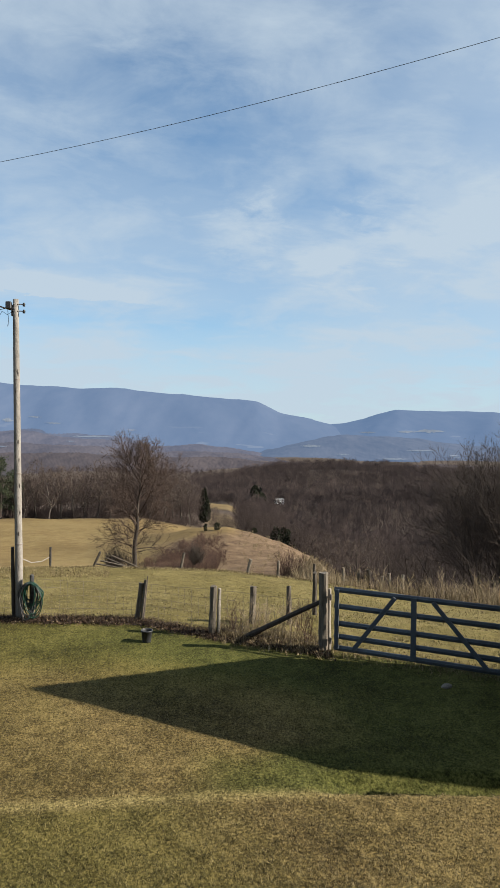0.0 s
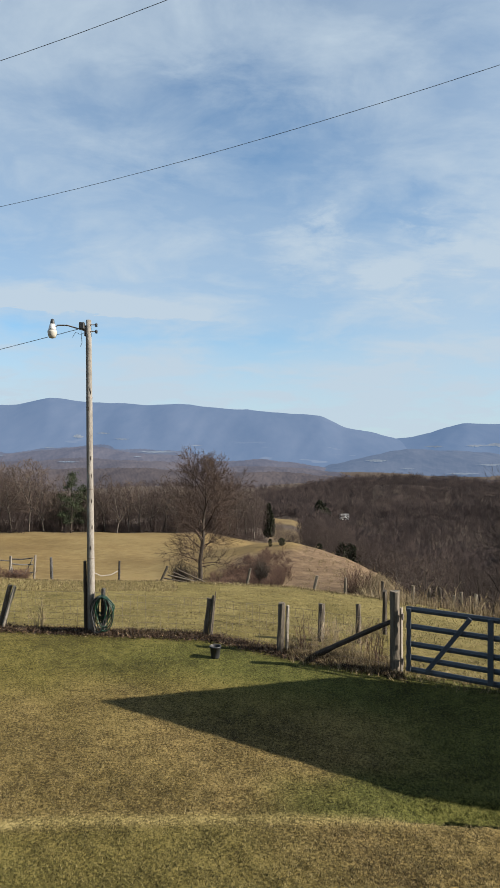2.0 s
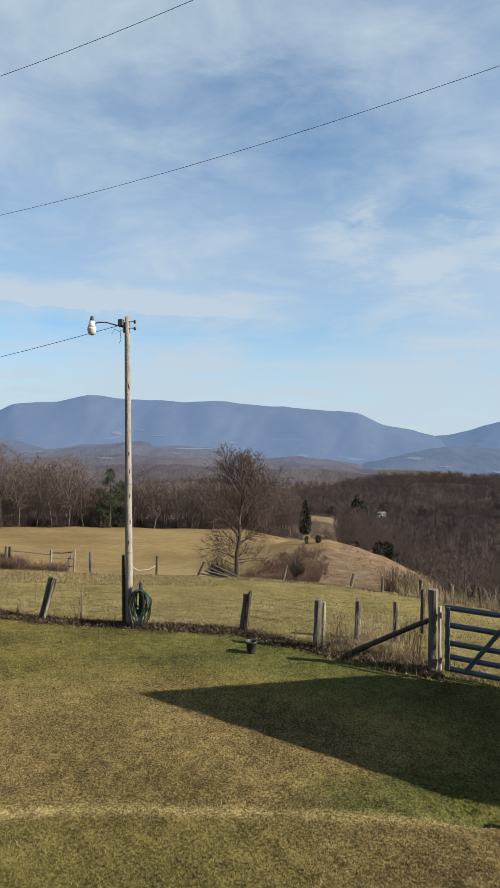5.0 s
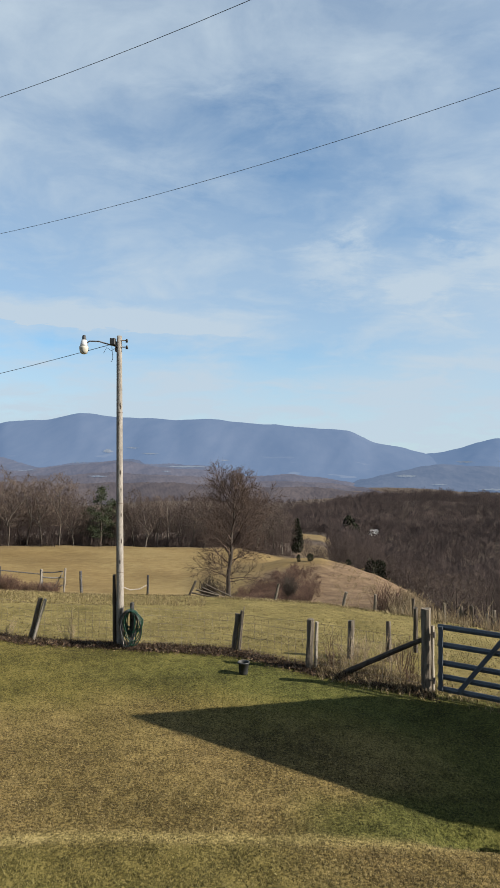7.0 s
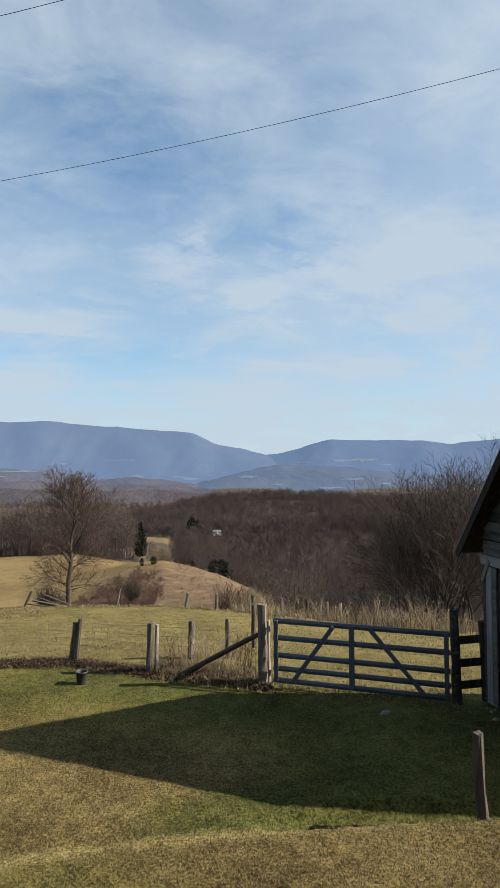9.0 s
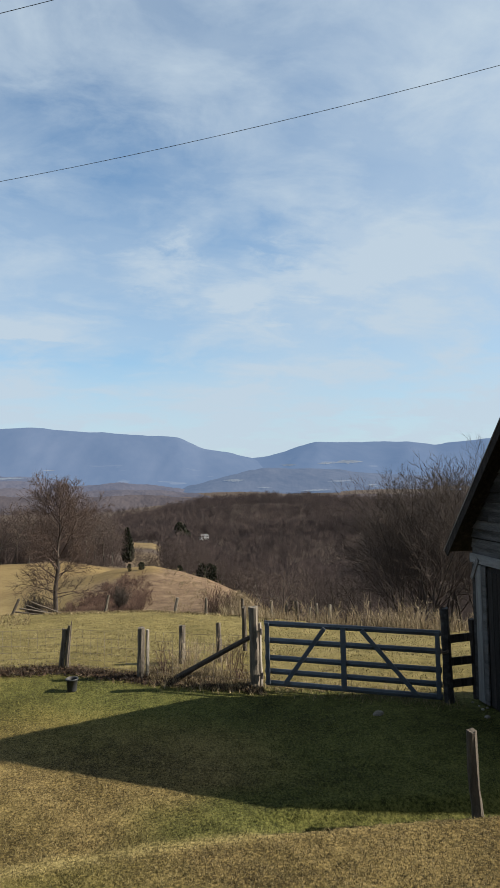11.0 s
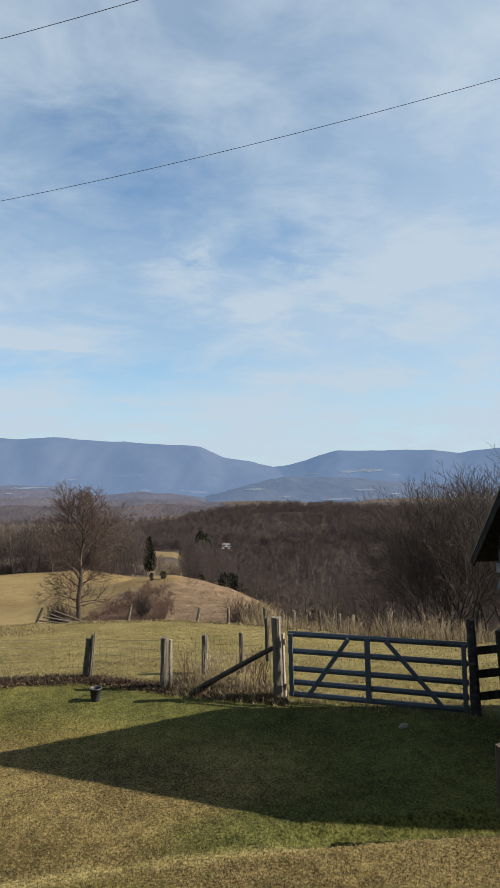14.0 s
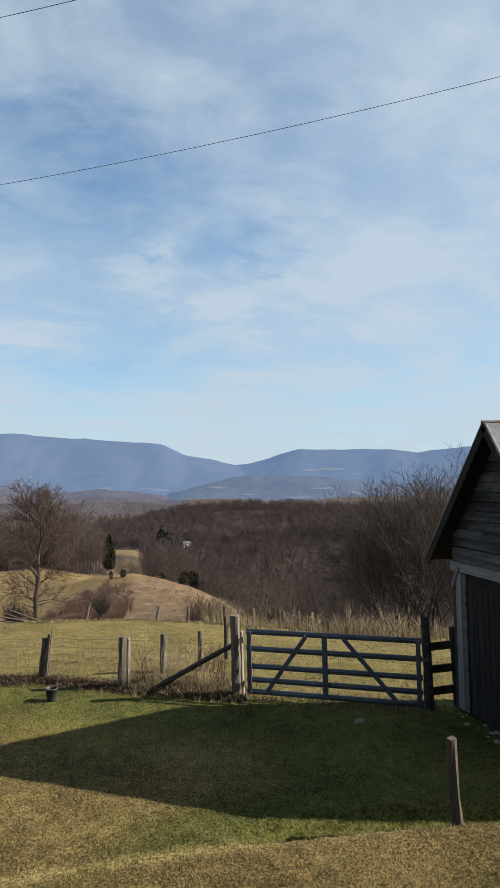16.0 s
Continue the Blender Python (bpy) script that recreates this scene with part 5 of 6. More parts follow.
def build_gate():
    base = empty("farm_gate", Matrix.Translation(G0), "closed tubular steel farm gate in worn grey-blue paint", "gate")
    along = G1 - G0
    n = Vector((-along.y, along.x, 0)).normalized()
    drop = -0.04

    def at(s, z, off=0.0):
        return along * s + n * off + Vector((0, 0, z + drop * s))

    for z in (0.13, 0.36, 0.62, 0.96, 1.29):
        # rolled steel channel, flat-faced with rounded lips
        bm = bmesh.new()
        turn = math.atan2(along.y, along.x)
        fall = math.atan2(-drop, along.length)
        box(bm, (along.length, 0.034, 0.108), Matrix.Translation(at(0.5, z)) @ Matrix.Rotation(turn, 4, "Z") @ Matrix.Rotation(fall, 4, "Y"), 0.013)
        box(bm, (along.length, 0.012, 0.030), Matrix.Translation(at(0.5, z, -0.020)) @ Matrix.Rotation(turn, 4, "Z") @ Matrix.Rotation(fall, 4, "Y"), 0.005)
        part("rail", bm, METAL_PAINT, base, smooth=True)
    for s, w in ((0.02, 0.085), (0.465, 0.105), (0.98, 0.085)):
        bm = bmesh.new()
        turn = math.atan2(along.y, along.x)
        box(bm, (w, 0.03, 1.20), Matrix.Translation(at(s, 0.71, -0.045)) @ Matrix.Rotation(turn, 4, "Z"), 0.006)
        part("upright", bm, METAL_PAINT, base)
    for s0, s1 in ((0.36, 0.12), (0.57, 0.865)):
        bm = bmesh.new()
        a, b = at(s0, 1.27, -0.05), at(s1, 0.14, -0.05)
        turn = math.atan2(along.y, along.x)
        run = (b - a).dot(along.normalized())
        lean = math.atan2(b.z - a.z, run)
        box(bm, ((b - a).length, 0.026, 0.085), Matrix.Translation((a + b) / 2) @ Matrix.Rotation(turn, 4, "Z") @ Matrix.Rotation(-lean, 4, "Y"), 0.006)
        part("diagonal_brace", bm, METAL_PAINT, base)
    for z in (0.25, 1.12):
        bm = moved(lathe(bmesh.new(), [(0.022, -0.06), (0.026, 0.0), (0.022, 0.06)], 10), Matrix.Translation(at(-0.02, z)))
        hinge = part("hinge", bm, STEEL, base)
        part("hinge_pin", tube(bmesh.new(), [at(-0.02, z), at(-0.065, z)], [0.012] * 2, 6), STEEL, hinge)
    bm = bmesh.new()
    for k in range(9):
        c = at(0.992 + 0.005 * k, 0.98 - 0.03 * math.sin(k / 8 * math.pi), -0.03)
        tube(bm, [c + Vector((0.02 * math.cos(q), 0.0, 0.026 * math.sin(q))) for q in np.linspace(0, 2 * math.pi, 9)], [0.005] * 9, 5, cap=False)
    part("chain", bm, STEEL, base)


build_gate()
post((5.80, 11.30), (5.76, 11.32, 1.72), 0.085, "tall dark post at the latch side of the gate", 17, DARK_WOOD, name="gate_post", bend=0.02)
board_fence = empty("board_fence", Matrix.Translation((5.76, 11.34, 0)), "short dark three-board fence beside the barn", "fence")
for z, t in ((1.12, -0.03), (0.70, -0.02), (0.30, -0.03)):
    bm = box(bmesh.new(), (0.66, 0.03, 0.15), Matrix.Translation((0.36, 0.02, z)) @ Matrix.Rotation(t, 4, "Y"), 0.005)
    part("board", bm, DOOR_WOOD, board_fence)
bm = tube(bmesh.new(), [(0.63, 0.03, -0.1), (0.61, 0.03, 0.7), (0.57, 0.03, 1.45)], [0.07, 0.065, 0.06], 9, 0.06, 4)
part("end_post", bm, DOOR_WOOD, board_fence)

# ---------------------------------------------------------------- barn
BX, BY, HALF, WALL_H, APEX_H, LONG = 6.38, 9.58, 1.75, 3.08, 5.07, 6.4
EAVE, NEAR_HALF, NEAR_PITCH, NEAR_EAVE = 0.38, 1.96, 1.35, 0.03
NEAR_WALL = APEX_H - NEAR_PITCH * NEAR_HALF


def build_barn():
    rng = random.Random(19)
    base = empty("barn", Matrix.Translation((BX, BY, 0)), "old unpainted weathered board barn with a tin roof", "barn")
    # frame behind the boards: real thickness, so the gaps between boards stay dark
    bm = bmesh.new()
    outline = [(-NEAR_HALF, 0.02), (HALF, 0.02), (HALF, WALL_H), (0, APEX_H), (-NEAR_HALF, NEAR_WALL)]
    for x in (0.0, LONG):
        face = [bm.verts.new((x, y, z)) for y, z in outline]
        bm.faces.new(face if x == 0.0 else face[::-1])
    bm.verts.ensure_lookup_table()
    for k in range(5):
        if k != 3 and k != 2:
            bm.faces.new((bm.verts[k], bm.verts[(k + 1) % 5], bm.verts[5 + (k + 1) % 5], bm.verts[5 + k]))
    bmesh.ops.recalc_face_normals(bm, faces=bm.faces[:])
    wall = part("wall", bm, DOOR_WOOD, base)
    # clapboards over the door, uneven and butted in places
    z = 2.62
    while z < 4.8:
        h = 0.165 + 0.02 * rng.random()
        half = min(HALF, (APEX_H - z) / (APEX_H - WALL_H) * HALF)
        near_half = min(HALF, (APEX_H - z) / NEAR_PITCH)
        cuts = [-near_half] + ([rng.uniform(-near_half * 0.7, half * 0.8)] if half > 0.5 else []) + [half]
        for a, b in zip(cuts, cuts[1:]):
            lift = rng.uniform(-0.006, 0.006)
            tilt = rng.uniform(-0.008, 0.008)
            out = -0.012 - 0.008 * rng.random()
            top = (APEX_H - (z + h)) / (APEX_H - WALL_H) * HALF
            a2, b2 = max(a, -max((APEX_H - z - h) / NEAR_PITCH, 0.02)), min(b, max(top, 0.02))
            bm = bmesh.new()
            ring = [(a + 0.004, z + 0.014), (b - 0.004, z + 0.014), (b2 - 0.004, z + h), (a2 + 0.004, z + h)]
            front = [bm.verts.new((out - (0.030 if q < 2 else 0.004), yy, zz + lift + tilt * yy)) for q, (yy, zz) in enumerate(ring)]
            back = [bm.verts.new((out + (0.0 if q < 2 else 0.008), yy, zz + lift + tilt * yy)) for q, (yy, zz) in enumerate(ring)]
            bm.faces.new(front)
            bm.faces.new(back[::-1])
            for q in range(4):
                bm.faces.new((front[q], back[q], back[(q + 1) % 4], front[(q + 1) % 4]))
            bmesh.ops.recalc_face_normals(bm, faces=bm.faces[:])
            part("board", bm, DARK_WOOD, wall)
        z += h
    # door planks, set between the corner boards
    door = part("door", box(bmesh.new(), (0.03, 2.55, 2.48), Matrix.Translation((-0.012, -0.05, 1.26))), DOOR_WOOD, base)
    y = -1.30
    while y < 1.18:
        w = 0.13 + 0.06 * rng.random()
        bm = box(bmesh.new(), (0.022, w - 0.012, 2.36 + 0.05 * rng.random()), Matrix.Translation((-0.045, y + w / 2, 1.24)) @ Matrix.Rotation(rng.uniform(-0.004, 0.004), 4, "X"), 0.003)
        part("plank", bm, DOOR_WOOD, door)
        y += w
    bm = box(bmesh.new(), (0.035, 2 * HALF + 0.06, 0.17), Matrix.Translation((-0.05, 0, 2.60)) @ Matrix.Rotation(0.006, 4, "X"), 0.004)
    part("header_board", bm, GREY_RAIL, base, "pale grey header board")
    for s in (1, -1):
        for k, (w, mat) in enumerate(((0.12, DARK_WOOD), (0.19, GREY_TRIM), (0.13, DARK_WOOD))):
            y = s * (HALF - 0.07 - 0.165 * k)
            bm = box(bmesh.new(), (0.03, w, 2.48), Matrix.Translation((-0.04 - 0.012 * (k == 1), y, 1.26)) @ Matrix.Rotation(s * 0.008 + rng.uniform(-0.003, 0.003), 4, "X"), 0.004)
            part("corner_board", bm, mat, base, "weathered upright corner board")
        bm = box(bmesh.new(), (0.03, 0.09, 0.46), Matrix.Translation((-0.075, s * (HALF - 0.16), 2.42)) @ Matrix.Rotation(s * 0.55, 4, "X"), 0.004)
        part("knee_brace", bm, GREY_TRIM, base)
        # side walls of upright planks
        x = 0.05
        while x < LONG:
            w = 0.19 + 0.04 * rng.random()
            high = 2.98 if s > 0 else NEAR_WALL - 0.06
            bm = box(bmesh.new(), (w - 0.01, 0.024, high), Matrix.Translation((x + w / 2, HALF + 0.014 if s > 0 else -NEAR_HALF - 0.014, 0.02 + high / 2)), 0.003)
            part("plank", bm, DARK_WOOD, wall)
            x += w
    # roof: tin sheets with ribs on a board deck
    for s in (1, -1):
        fall, wide = ((APEX_H - WALL_H) / HALF, HALF + EAVE) if s > 0 else (NEAR_PITCH, NEAR_HALF + NEAR_EAVE)
        slope = Vector((0, 1, -fall)) * wide
        turn = Matrix.Rotation(-s * math.atan(fall), 4, "X")
        d = Vector((0, s * slope.y, slope.z))
        up = Vector((0, s * -slope.z, slope.y)).normalized()
        mid = Vector((LONG / 2, 0, APEX_H + 0.02)) + d / 2
        deck = box(bmesh.new(), (LONG + 0.62, d.length, 0.03), Matrix.Translation(mid + up * 0.03) @ turn)
        roof = part("roof_deck", deck, DOOR_WOOD, base)
        bm = bmesh.new()
        box(bm, (LONG + 0.70, d.length + 0.06, 0.006), Matrix.Translation(mid + up * 0.062) @ turn)
        part("tin_sheet", bm, TIN, roof, "bleached tin roofing")
        x = -0.33
        while x < LONG + 0.36:
            bm = box(bmesh.new(), (0.03, d.length + 0.06, 0.022), Matrix.Translation(Vector((x, 0, APEX_H + 0.02)) + d / 2 + up * 0.076) @ turn, 0.006)
            part("rib", bm, TIN, roof)
            x += 0.30
        bm = box(bmesh.new(), (0.03, d.length + 0.04, 0.15), Matrix.Translation(Vector((-0.325, 0, APEX_H + 0.02)) + d / 2 + up * -0.005) @ turn, 0.004)
        part("rake_board", bm, DOOR_WOOD, roof, "dark weathered rake board")
        for x in np.arange(0.1, LONG, 0.6):
            bm = box(bmesh.new(), (0.05, 0.30, 0.10), Matrix.Translation(Vector((x, s * (HALF + 0.05), (WALL_H if s > 0 else NEAR_WALL) - 0.14))) @ turn)
            part("rafter_end", bm, DOOR_WOOD, roof)
    bm = tube(bmesh.new(), [(-0.36, 0, APEX_H + 0.10), (LONG + 0.3, 0, APEX_H + 0.10)], [0.032, 0.032], 8)
    part("ridge_cap", bm, STEEL, base, "dark rusted ridge cap")
    # the long sides run off a few degrees from square to the front
    skew = Matrix.Identity(4)
    skew[1][0] = -0.17
    for ob in [base, *base.children_recursive]:
        if ob.type == "MESH":
            ob.data.transform(Matrix.Translation((-0.3, 0, 0)) @ skew @ Matrix.Translation((0.3, 0, 0)))


build_barn()


def stone(x, y, size, seed, label, sink=0.35):
    rng = random.Random(seed)
    bm = bmesh.new()
    bmesh.ops.create_icosphere(bm, subdivisions=2, radius=1.0)
    for v in bm.verts:
        k = 1 + 0.22 * noise.noise(v.co * 1.3 + Vector((seed, 0, 0)))
        v.co = Vector((v.co.x * size * k * rng.uniform(0.97, 1.03), v.co.y * size * 0.75 * k, v.co.z * size * 0.5 * k))
    me = bpy.data.meshes.new("stone")
    bm.to_mesh(me)
    bm.free()
    me.materials.append(STONE)
    ob = new("stone", me)
    ob.matrix_world = Matrix.Translation((x, y, float(land(x, y)) + size * sink * 0.4)) @ Matrix.Rotation(rng.random() * 6, 4, "Z")
    return tagged(ob, label, "stone", "stones by the barn")


stone(4.29, 11.02, 0.11, 3, "flat pale stone sunk in the lawn", 0.1)
rng = random.Random(5)
for k in range(14):
    stone(6.18 + rng.uniform(-0.16, 0.14), 11.2 - 1.7 * rng.random(), 0.025 + 0.04 * rng.random(), 10 + k, "grey foundation stone at the foot of the barn")

pail = empty("bucket", Matrix.Translation((-1.13, 13.70, 0)), "small black plastic bucket standing on the lawn", "bucket")
bm = lathe(bmesh.new(), [(0.085, 0.0), (0.09, 0.02), (0.112, 0.22), (0.125, 0.225), (0.125, 0.25), (0.110, 0.25), (0.104, 0.225), (0.088, 0.04), (0.01, 0.035)], 22)
part("body", bm, BLACK, pail, smooth=True)
part("bail", tube(bmesh.new(), [Vector((0.122 * math.cos(a), 0.03 + 0.10 * math.sin(a), 0.235 + 0.02 * math.sin(a))) for a in np.linspace(0, math.pi, 13)], [0.004] * 13, 5), STEEL, pail, "thin wire bail")

# ---------------------------------------------------------------- field fences, brush and far things
for az, top, seed in [(28.5, 0.95, 51), (25.5, 1.05, 52), (25.1, 1.05, 53), (21.9, 1.0, 54), (21.7, 1.0, 55), (20.0, 1.12, 56), (18.5, 1.0, 57), (13.0, 0.9, 58), (15.3, 0.75, 60), (31.5, 1.0, 59)]:
    p = polar(az, 39)
    rng = random.Random(seed)
    post((p.x, p.y), (p.x + rng.uniform(-0.1, 0.1), p.y, top + 0.28), 0.080 if seed % 2 else 0.065, "weathered fence post out in the hay field", seed, PALE_WOOD if seed in (54, 56) else DARK_WOOD, group="field fence posts", sides=8)


def field_gate():
    """The old wooden gate across the hay field fence."""
    o = polar(21.8, 39)
    base = empty("field_gate", Matrix.Translation(o), "sagging old wooden field gate of thin poles", "gate")
    a, b, c = polar(21.8, 39) - o, polar(20.05, 39.2) - o, polar(25.2, 39) - o
    for z0, z1 in ((1.12, 1.22), (0.86, 0.86), (0.30, 0.40)):
        part("rail", tube(bmesh.new(), [a + Vector((0, 0, z0)), (a + b) / 2 + Vector((0, 0, (z0 + z1) / 2 - 0.05)), b + Vector((0, 0, z1))], [0.036, 0.034, 0.032], 7, 0.08, 3), DARK_WOOD, base)
    part("diagonal_brace", tube(bmesh.new(), [a.lerp(b, 0.55) + Vector((0, 0, 0.15)), b + Vector((0, 0, 1.2))], [0.030, 0.028], 7, 0.08, 4), PALE_WOOD, base)
    part("rail", tube(bmesh.new(), [c + Vector((0, 0, 1.12)), (a + c) / 2 + Vector((0, 0, 1.06)), a + Vector((0, 0, 1.0))], [0.032, 0.030, 0.030], 7, 0.08, 5), DARK_WOOD, base)


field_gate()
rail = empty("loose_rail", Matrix.Translation(polar(13.0, 39)), "bleached loose rail sagging from a field fence post", "rail")
o = rail.matrix_world.translation
part("rail", tube(bmesh.new(), [polar(13.0, 39, 0.62) - o, polar(13.7, 38.8, 0.34) - o, polar(14.5, 38.7, 0.26) - o, polar(15.3, 38.5, 0.50) - o], [0.030, 0.034, 0.034, 0.030], 7, 0.1, 6), PALE_WOOD, rail)
for n, (az, d, lean, h) in enumerate([(9.8, 33, 0.55, 0.95), (2.1, 28, 0.22, 0.95), (-3.7, 28, 0.25, 0.95), (-6.6, 28, 0.03, 1.05), (-9.8, 28, 0.0, 1.10), (-12.3, 26.5, 0.02, 0.9), (-13.5, 27, 0.09, 0.95), (-14.6, 27, -0.05, 1.05), (-15.6, 27.5, 0.03, 0.9), (-16.4, 27.5, -0.08, 1.1), (-17.3, 27.5, 0.05, 1.1)]):
    p = polar(az, d)
    post((p.x, p.y), (p.x + lean, p.y, h), 0.065, "old fence post on the brow of the pasture" if lean < 0.2 else "leaning old fence post on the brow of the pasture", 70 + n, PALE_WOOD if n in (8, 10) else None, group="brow fence posts", sides=8)
rails = empty("rail_pile", Matrix.Translation(polar(8.9, 33.5)), "collapsed weathered split rails lying by the fence", "rails")
rng = random.Random(4)
for k in range(5):
    x0 = -0.5 + 0.25 * k
    part("split_rail", tube(bmesh.new(), [Vector((x0, 0.1 * k, 0.25 + 0.12 * k)), Vector((x0 + 1.5, 0.05 * k, 0.04 + 0.07 * (k % 3)))], [0.045, 0.04], 6, 0.1, k), WEATHERED, rails)


def bush(name, az, d, h, w, seed, label, mat, n=46, group="", category="bush"):
    """A leafless shrub: many forking stems from one root."""
    rng, nrng = random.Random(seed), np.random.RandomState(seed)
    segs = []
    for _ in range(n):
        a, out = rng.random() * 6.28, rng.random()
        p = Vector((0.12 * w * math.cos(a), 0.12 * w * math.sin(a), 0))
        d3 = Vector((math.cos(a) * out * w / h, math.sin(a) * out * w / h, 1)).normalized()
        ln = h * (0.45 + 0.6 * rng.random()) * (1 - 0.25 * out)
        for k in range(4):
            q = p + d3 * ln / 4
            segs.append((p, q, 0.012 * h / 2, 0.009 * h / 2, k))
            if k:
                side = Vector((rng.gauss(0, 1), rng.gauss(0, 1), 0.5)).normalized()
                segs.append((q, q + (d3 + side * 0.9).normalized() * ln * 0.3, 0.007 * h / 2, 0.004 * h / 2, k))
            d3 = (d3 + Vector((rng.gauss(0, 0.18), rng.gauss(0, 0.18), 0.02))).normalized()
            p = q
    v, f = joined([segs_to_mesh(segs, 3, 0.004), twig_mesh(segs, nrng, 3, 0.22 * h, 0.012 * h / 2, 1)])
    ob = mesh_object(name, v, f, mat, label=label, category=category, group=group)
    ob.matrix_world = Matrix.Translation(polar(az, d, -0.05))
    return ob


BRAMBLE = material("bramble", [(0.3, (0.044, 0.025, 0.020)), (0.5, (0.086, 0.051, 0.037)), (0.7, (0.145, 0.094, 0.064))], 0.3, 2, 0.95, bump=0, isle=0.3, soft=0.5)
STRAW = material("dry_weeds", [(0.3, (0.095, 0.066, 0.036)), (0.5, (0.185, 0.138, 0.078)), (0.7, (0.30, 0.24, 0.15))], 0.5, 4, 0.95, bump=0, isle=0.35, soft=0.4)
PALE_STRAW = material("bleached_weeds", [(0.3, (0.16, 0.12, 0.07)), (0.5, (0.26, 0.20, 0.125)), (0.7, (0.38, 0.31, 0.21))], 0.5, 4, 0.95, bump=0, isle=0.35, soft=0.4)
bush("bush", 7.7, 64, 2.6, 1.5, 81, "dark leafless bush beside the field tree", BARK, 150)
bush("bush", 6.5, 64, 2.2, 1.6, 82, "low leafless bush under the field tree", TWIG, 46)
bush("bush", -7.7, 48, 2.6, 2.2, 83, "reddish-brown leafless bush on the slope", BRAMBLE, 70)
bush("bush", -8.9, 46, 2.2, 1.7, 84, "straw-coloured leafless bush on the slope", STRAW, 60)
bush("bush", -0.9, 56, 1.7, 1.2, 85, "low tangled brown bramble bush", BRAMBLE, 46)
bush("bush", 0.66, 60, 2.3, 0.9, 91, "dark upright twiggy bush in the bramble patch", BARK, 120)
for az, d, h, r, seed in [(-0.11, 86.0, 1.05, 0.24, 92), (-1.12, 86.0, 1.05, 0.42, 93), (-4.4, 90, 0.8, 0.4, 94)]:
    evergreen("cedar_bush", az, d, h, r, seed, "small dark evergreen shrub on the brushy rise", 14, 16, 0.5, True)


def brush_patch():
    rng, nrng = random.Random(12), np.random.RandomState(12)
    protos = []
    for k in range(5):
        segs = []
        for _ in range(14):
            a = rng.random() * 6.28
            d3 = Vector((math.cos(a) * 0.7 * rng.random(), math.sin(a) * 0.7 * rng.random(), 1)).normalized()
            p = Vector((0.2 * math.cos(a), 0.2 * math.sin(a), 0))
            for j in range(2):
                q = p + d3 * 0.5 * (0.7 + 0.5 * rng.random())
                segs.append((p, q, 0.008, 0.006, j))
                p, d3 = q, (d3 + Vector((rng.gauss(0, 0.35), rng.gauss(0, 0.35), -0.1))).normalized()
        protos.append(joined([segs_to_mesh(segs, 3, 0.006), twig_mesh(segs, nrng, 5, 0.35, 0.018, 0)]))
    rows, low = [], []
    for _ in range(2700):
        az, d = rng.gauss(2.1, 2.3), rng.uniform(58, 89)
        far = float(np.interp(az, (-2.9, -1.8, 0.0, 2.1, 4.7, 6.2), (70, 80, 82, 76, 69, 64))) + 2.0 * math.sin(az * 4.1)
        if az > 6.2 or d > far + rng.gauss(0, 1.2) or (az < -1.4 and rng.random() < (-1.4 - az) * 0.8) or (d < 62 and rng.random() < 0.5) or rng.random() < 0.35 + 0.35 * math.sin(az * 3.1 + d * 0.21):
            continue
        p = polar(az, d, -0.05)
        rows.append((p.x, p.y, p.z, rng.uniform(0.35, 0.9) * (1.0 if d < 70 else 0.7), rng.random() * 6.28, rng.randrange(5)))
    thicket("brush", scatter(protos, rows), BRAMBLE, "tangle of reddish-brown brambles on the rise", "brush")
    for _ in range(330):
        az, d = rng.uniform(-11.5, -3.0), rng.uniform(42, 92)
        p = polar(az, d, -0.05)
        low.append((p.x, p.y, p.z, rng.uniform(0.2, 0.45), rng.random() * 6.28, rng.randrange(5)))
    for _ in range(150):
        az, d = rng.uniform(-12.5, -9.0), rng.uniform(30, 75)
        p = polar(az, d, -0.05)
        low.append((p.x, p.y, p.z, rng.uniform(0.5, 1.2), rng.random() * 6.28, rng.randrange(5)))
    thicket("brush", scatter(protos, low), STRAW, "straw-coloured weeds and broom grass on the slope", "brush")
    hedge = []
    for _ in range(170):
        az, d = rng.uniform(23.5, 33), 39 + rng.uniform(-0.6, 0.6)
        p = polar(az, d, -0.05)
        hedge.append((p.x, p.y, p.z, rng.uniform(0.5, 0.95), rng.random() * 6.28, rng.randrange(5)))
    for _ in range(40):
        az, d = rng.uniform(20.5, 23.5), 39 + rng.uniform(-0.6, 0.6)
        p = polar(az, d, -0.05)
        hedge.append((p.x, p.y, p.z, rng.uniform(0.35, 0.7), rng.random() * 6.28, rng.randrange(5)))
    brow = []
    for _ in range(85):
        az, d = rng.uniform(-30, -10.5), rng.uniform(24, 29)
        p = polar(az, d, -0.05)
        brow.append((p.x, p.y, p.z, rng.uniform(0.2, 0.55) if rng.random() < 0.75 or az > -16 else 0.8, rng.random() * 6.28, rng.randrange(5)))
    thicket("brush", scatter(protos, brow), STRAW, "dry straw-coloured weeds on the brow behind the gate", "brush")
    thicket("brush", scatter(protos, hedge), BRAMBLE, "reddish-brown weeds along the hay field fence", "brush")


brush_patch()


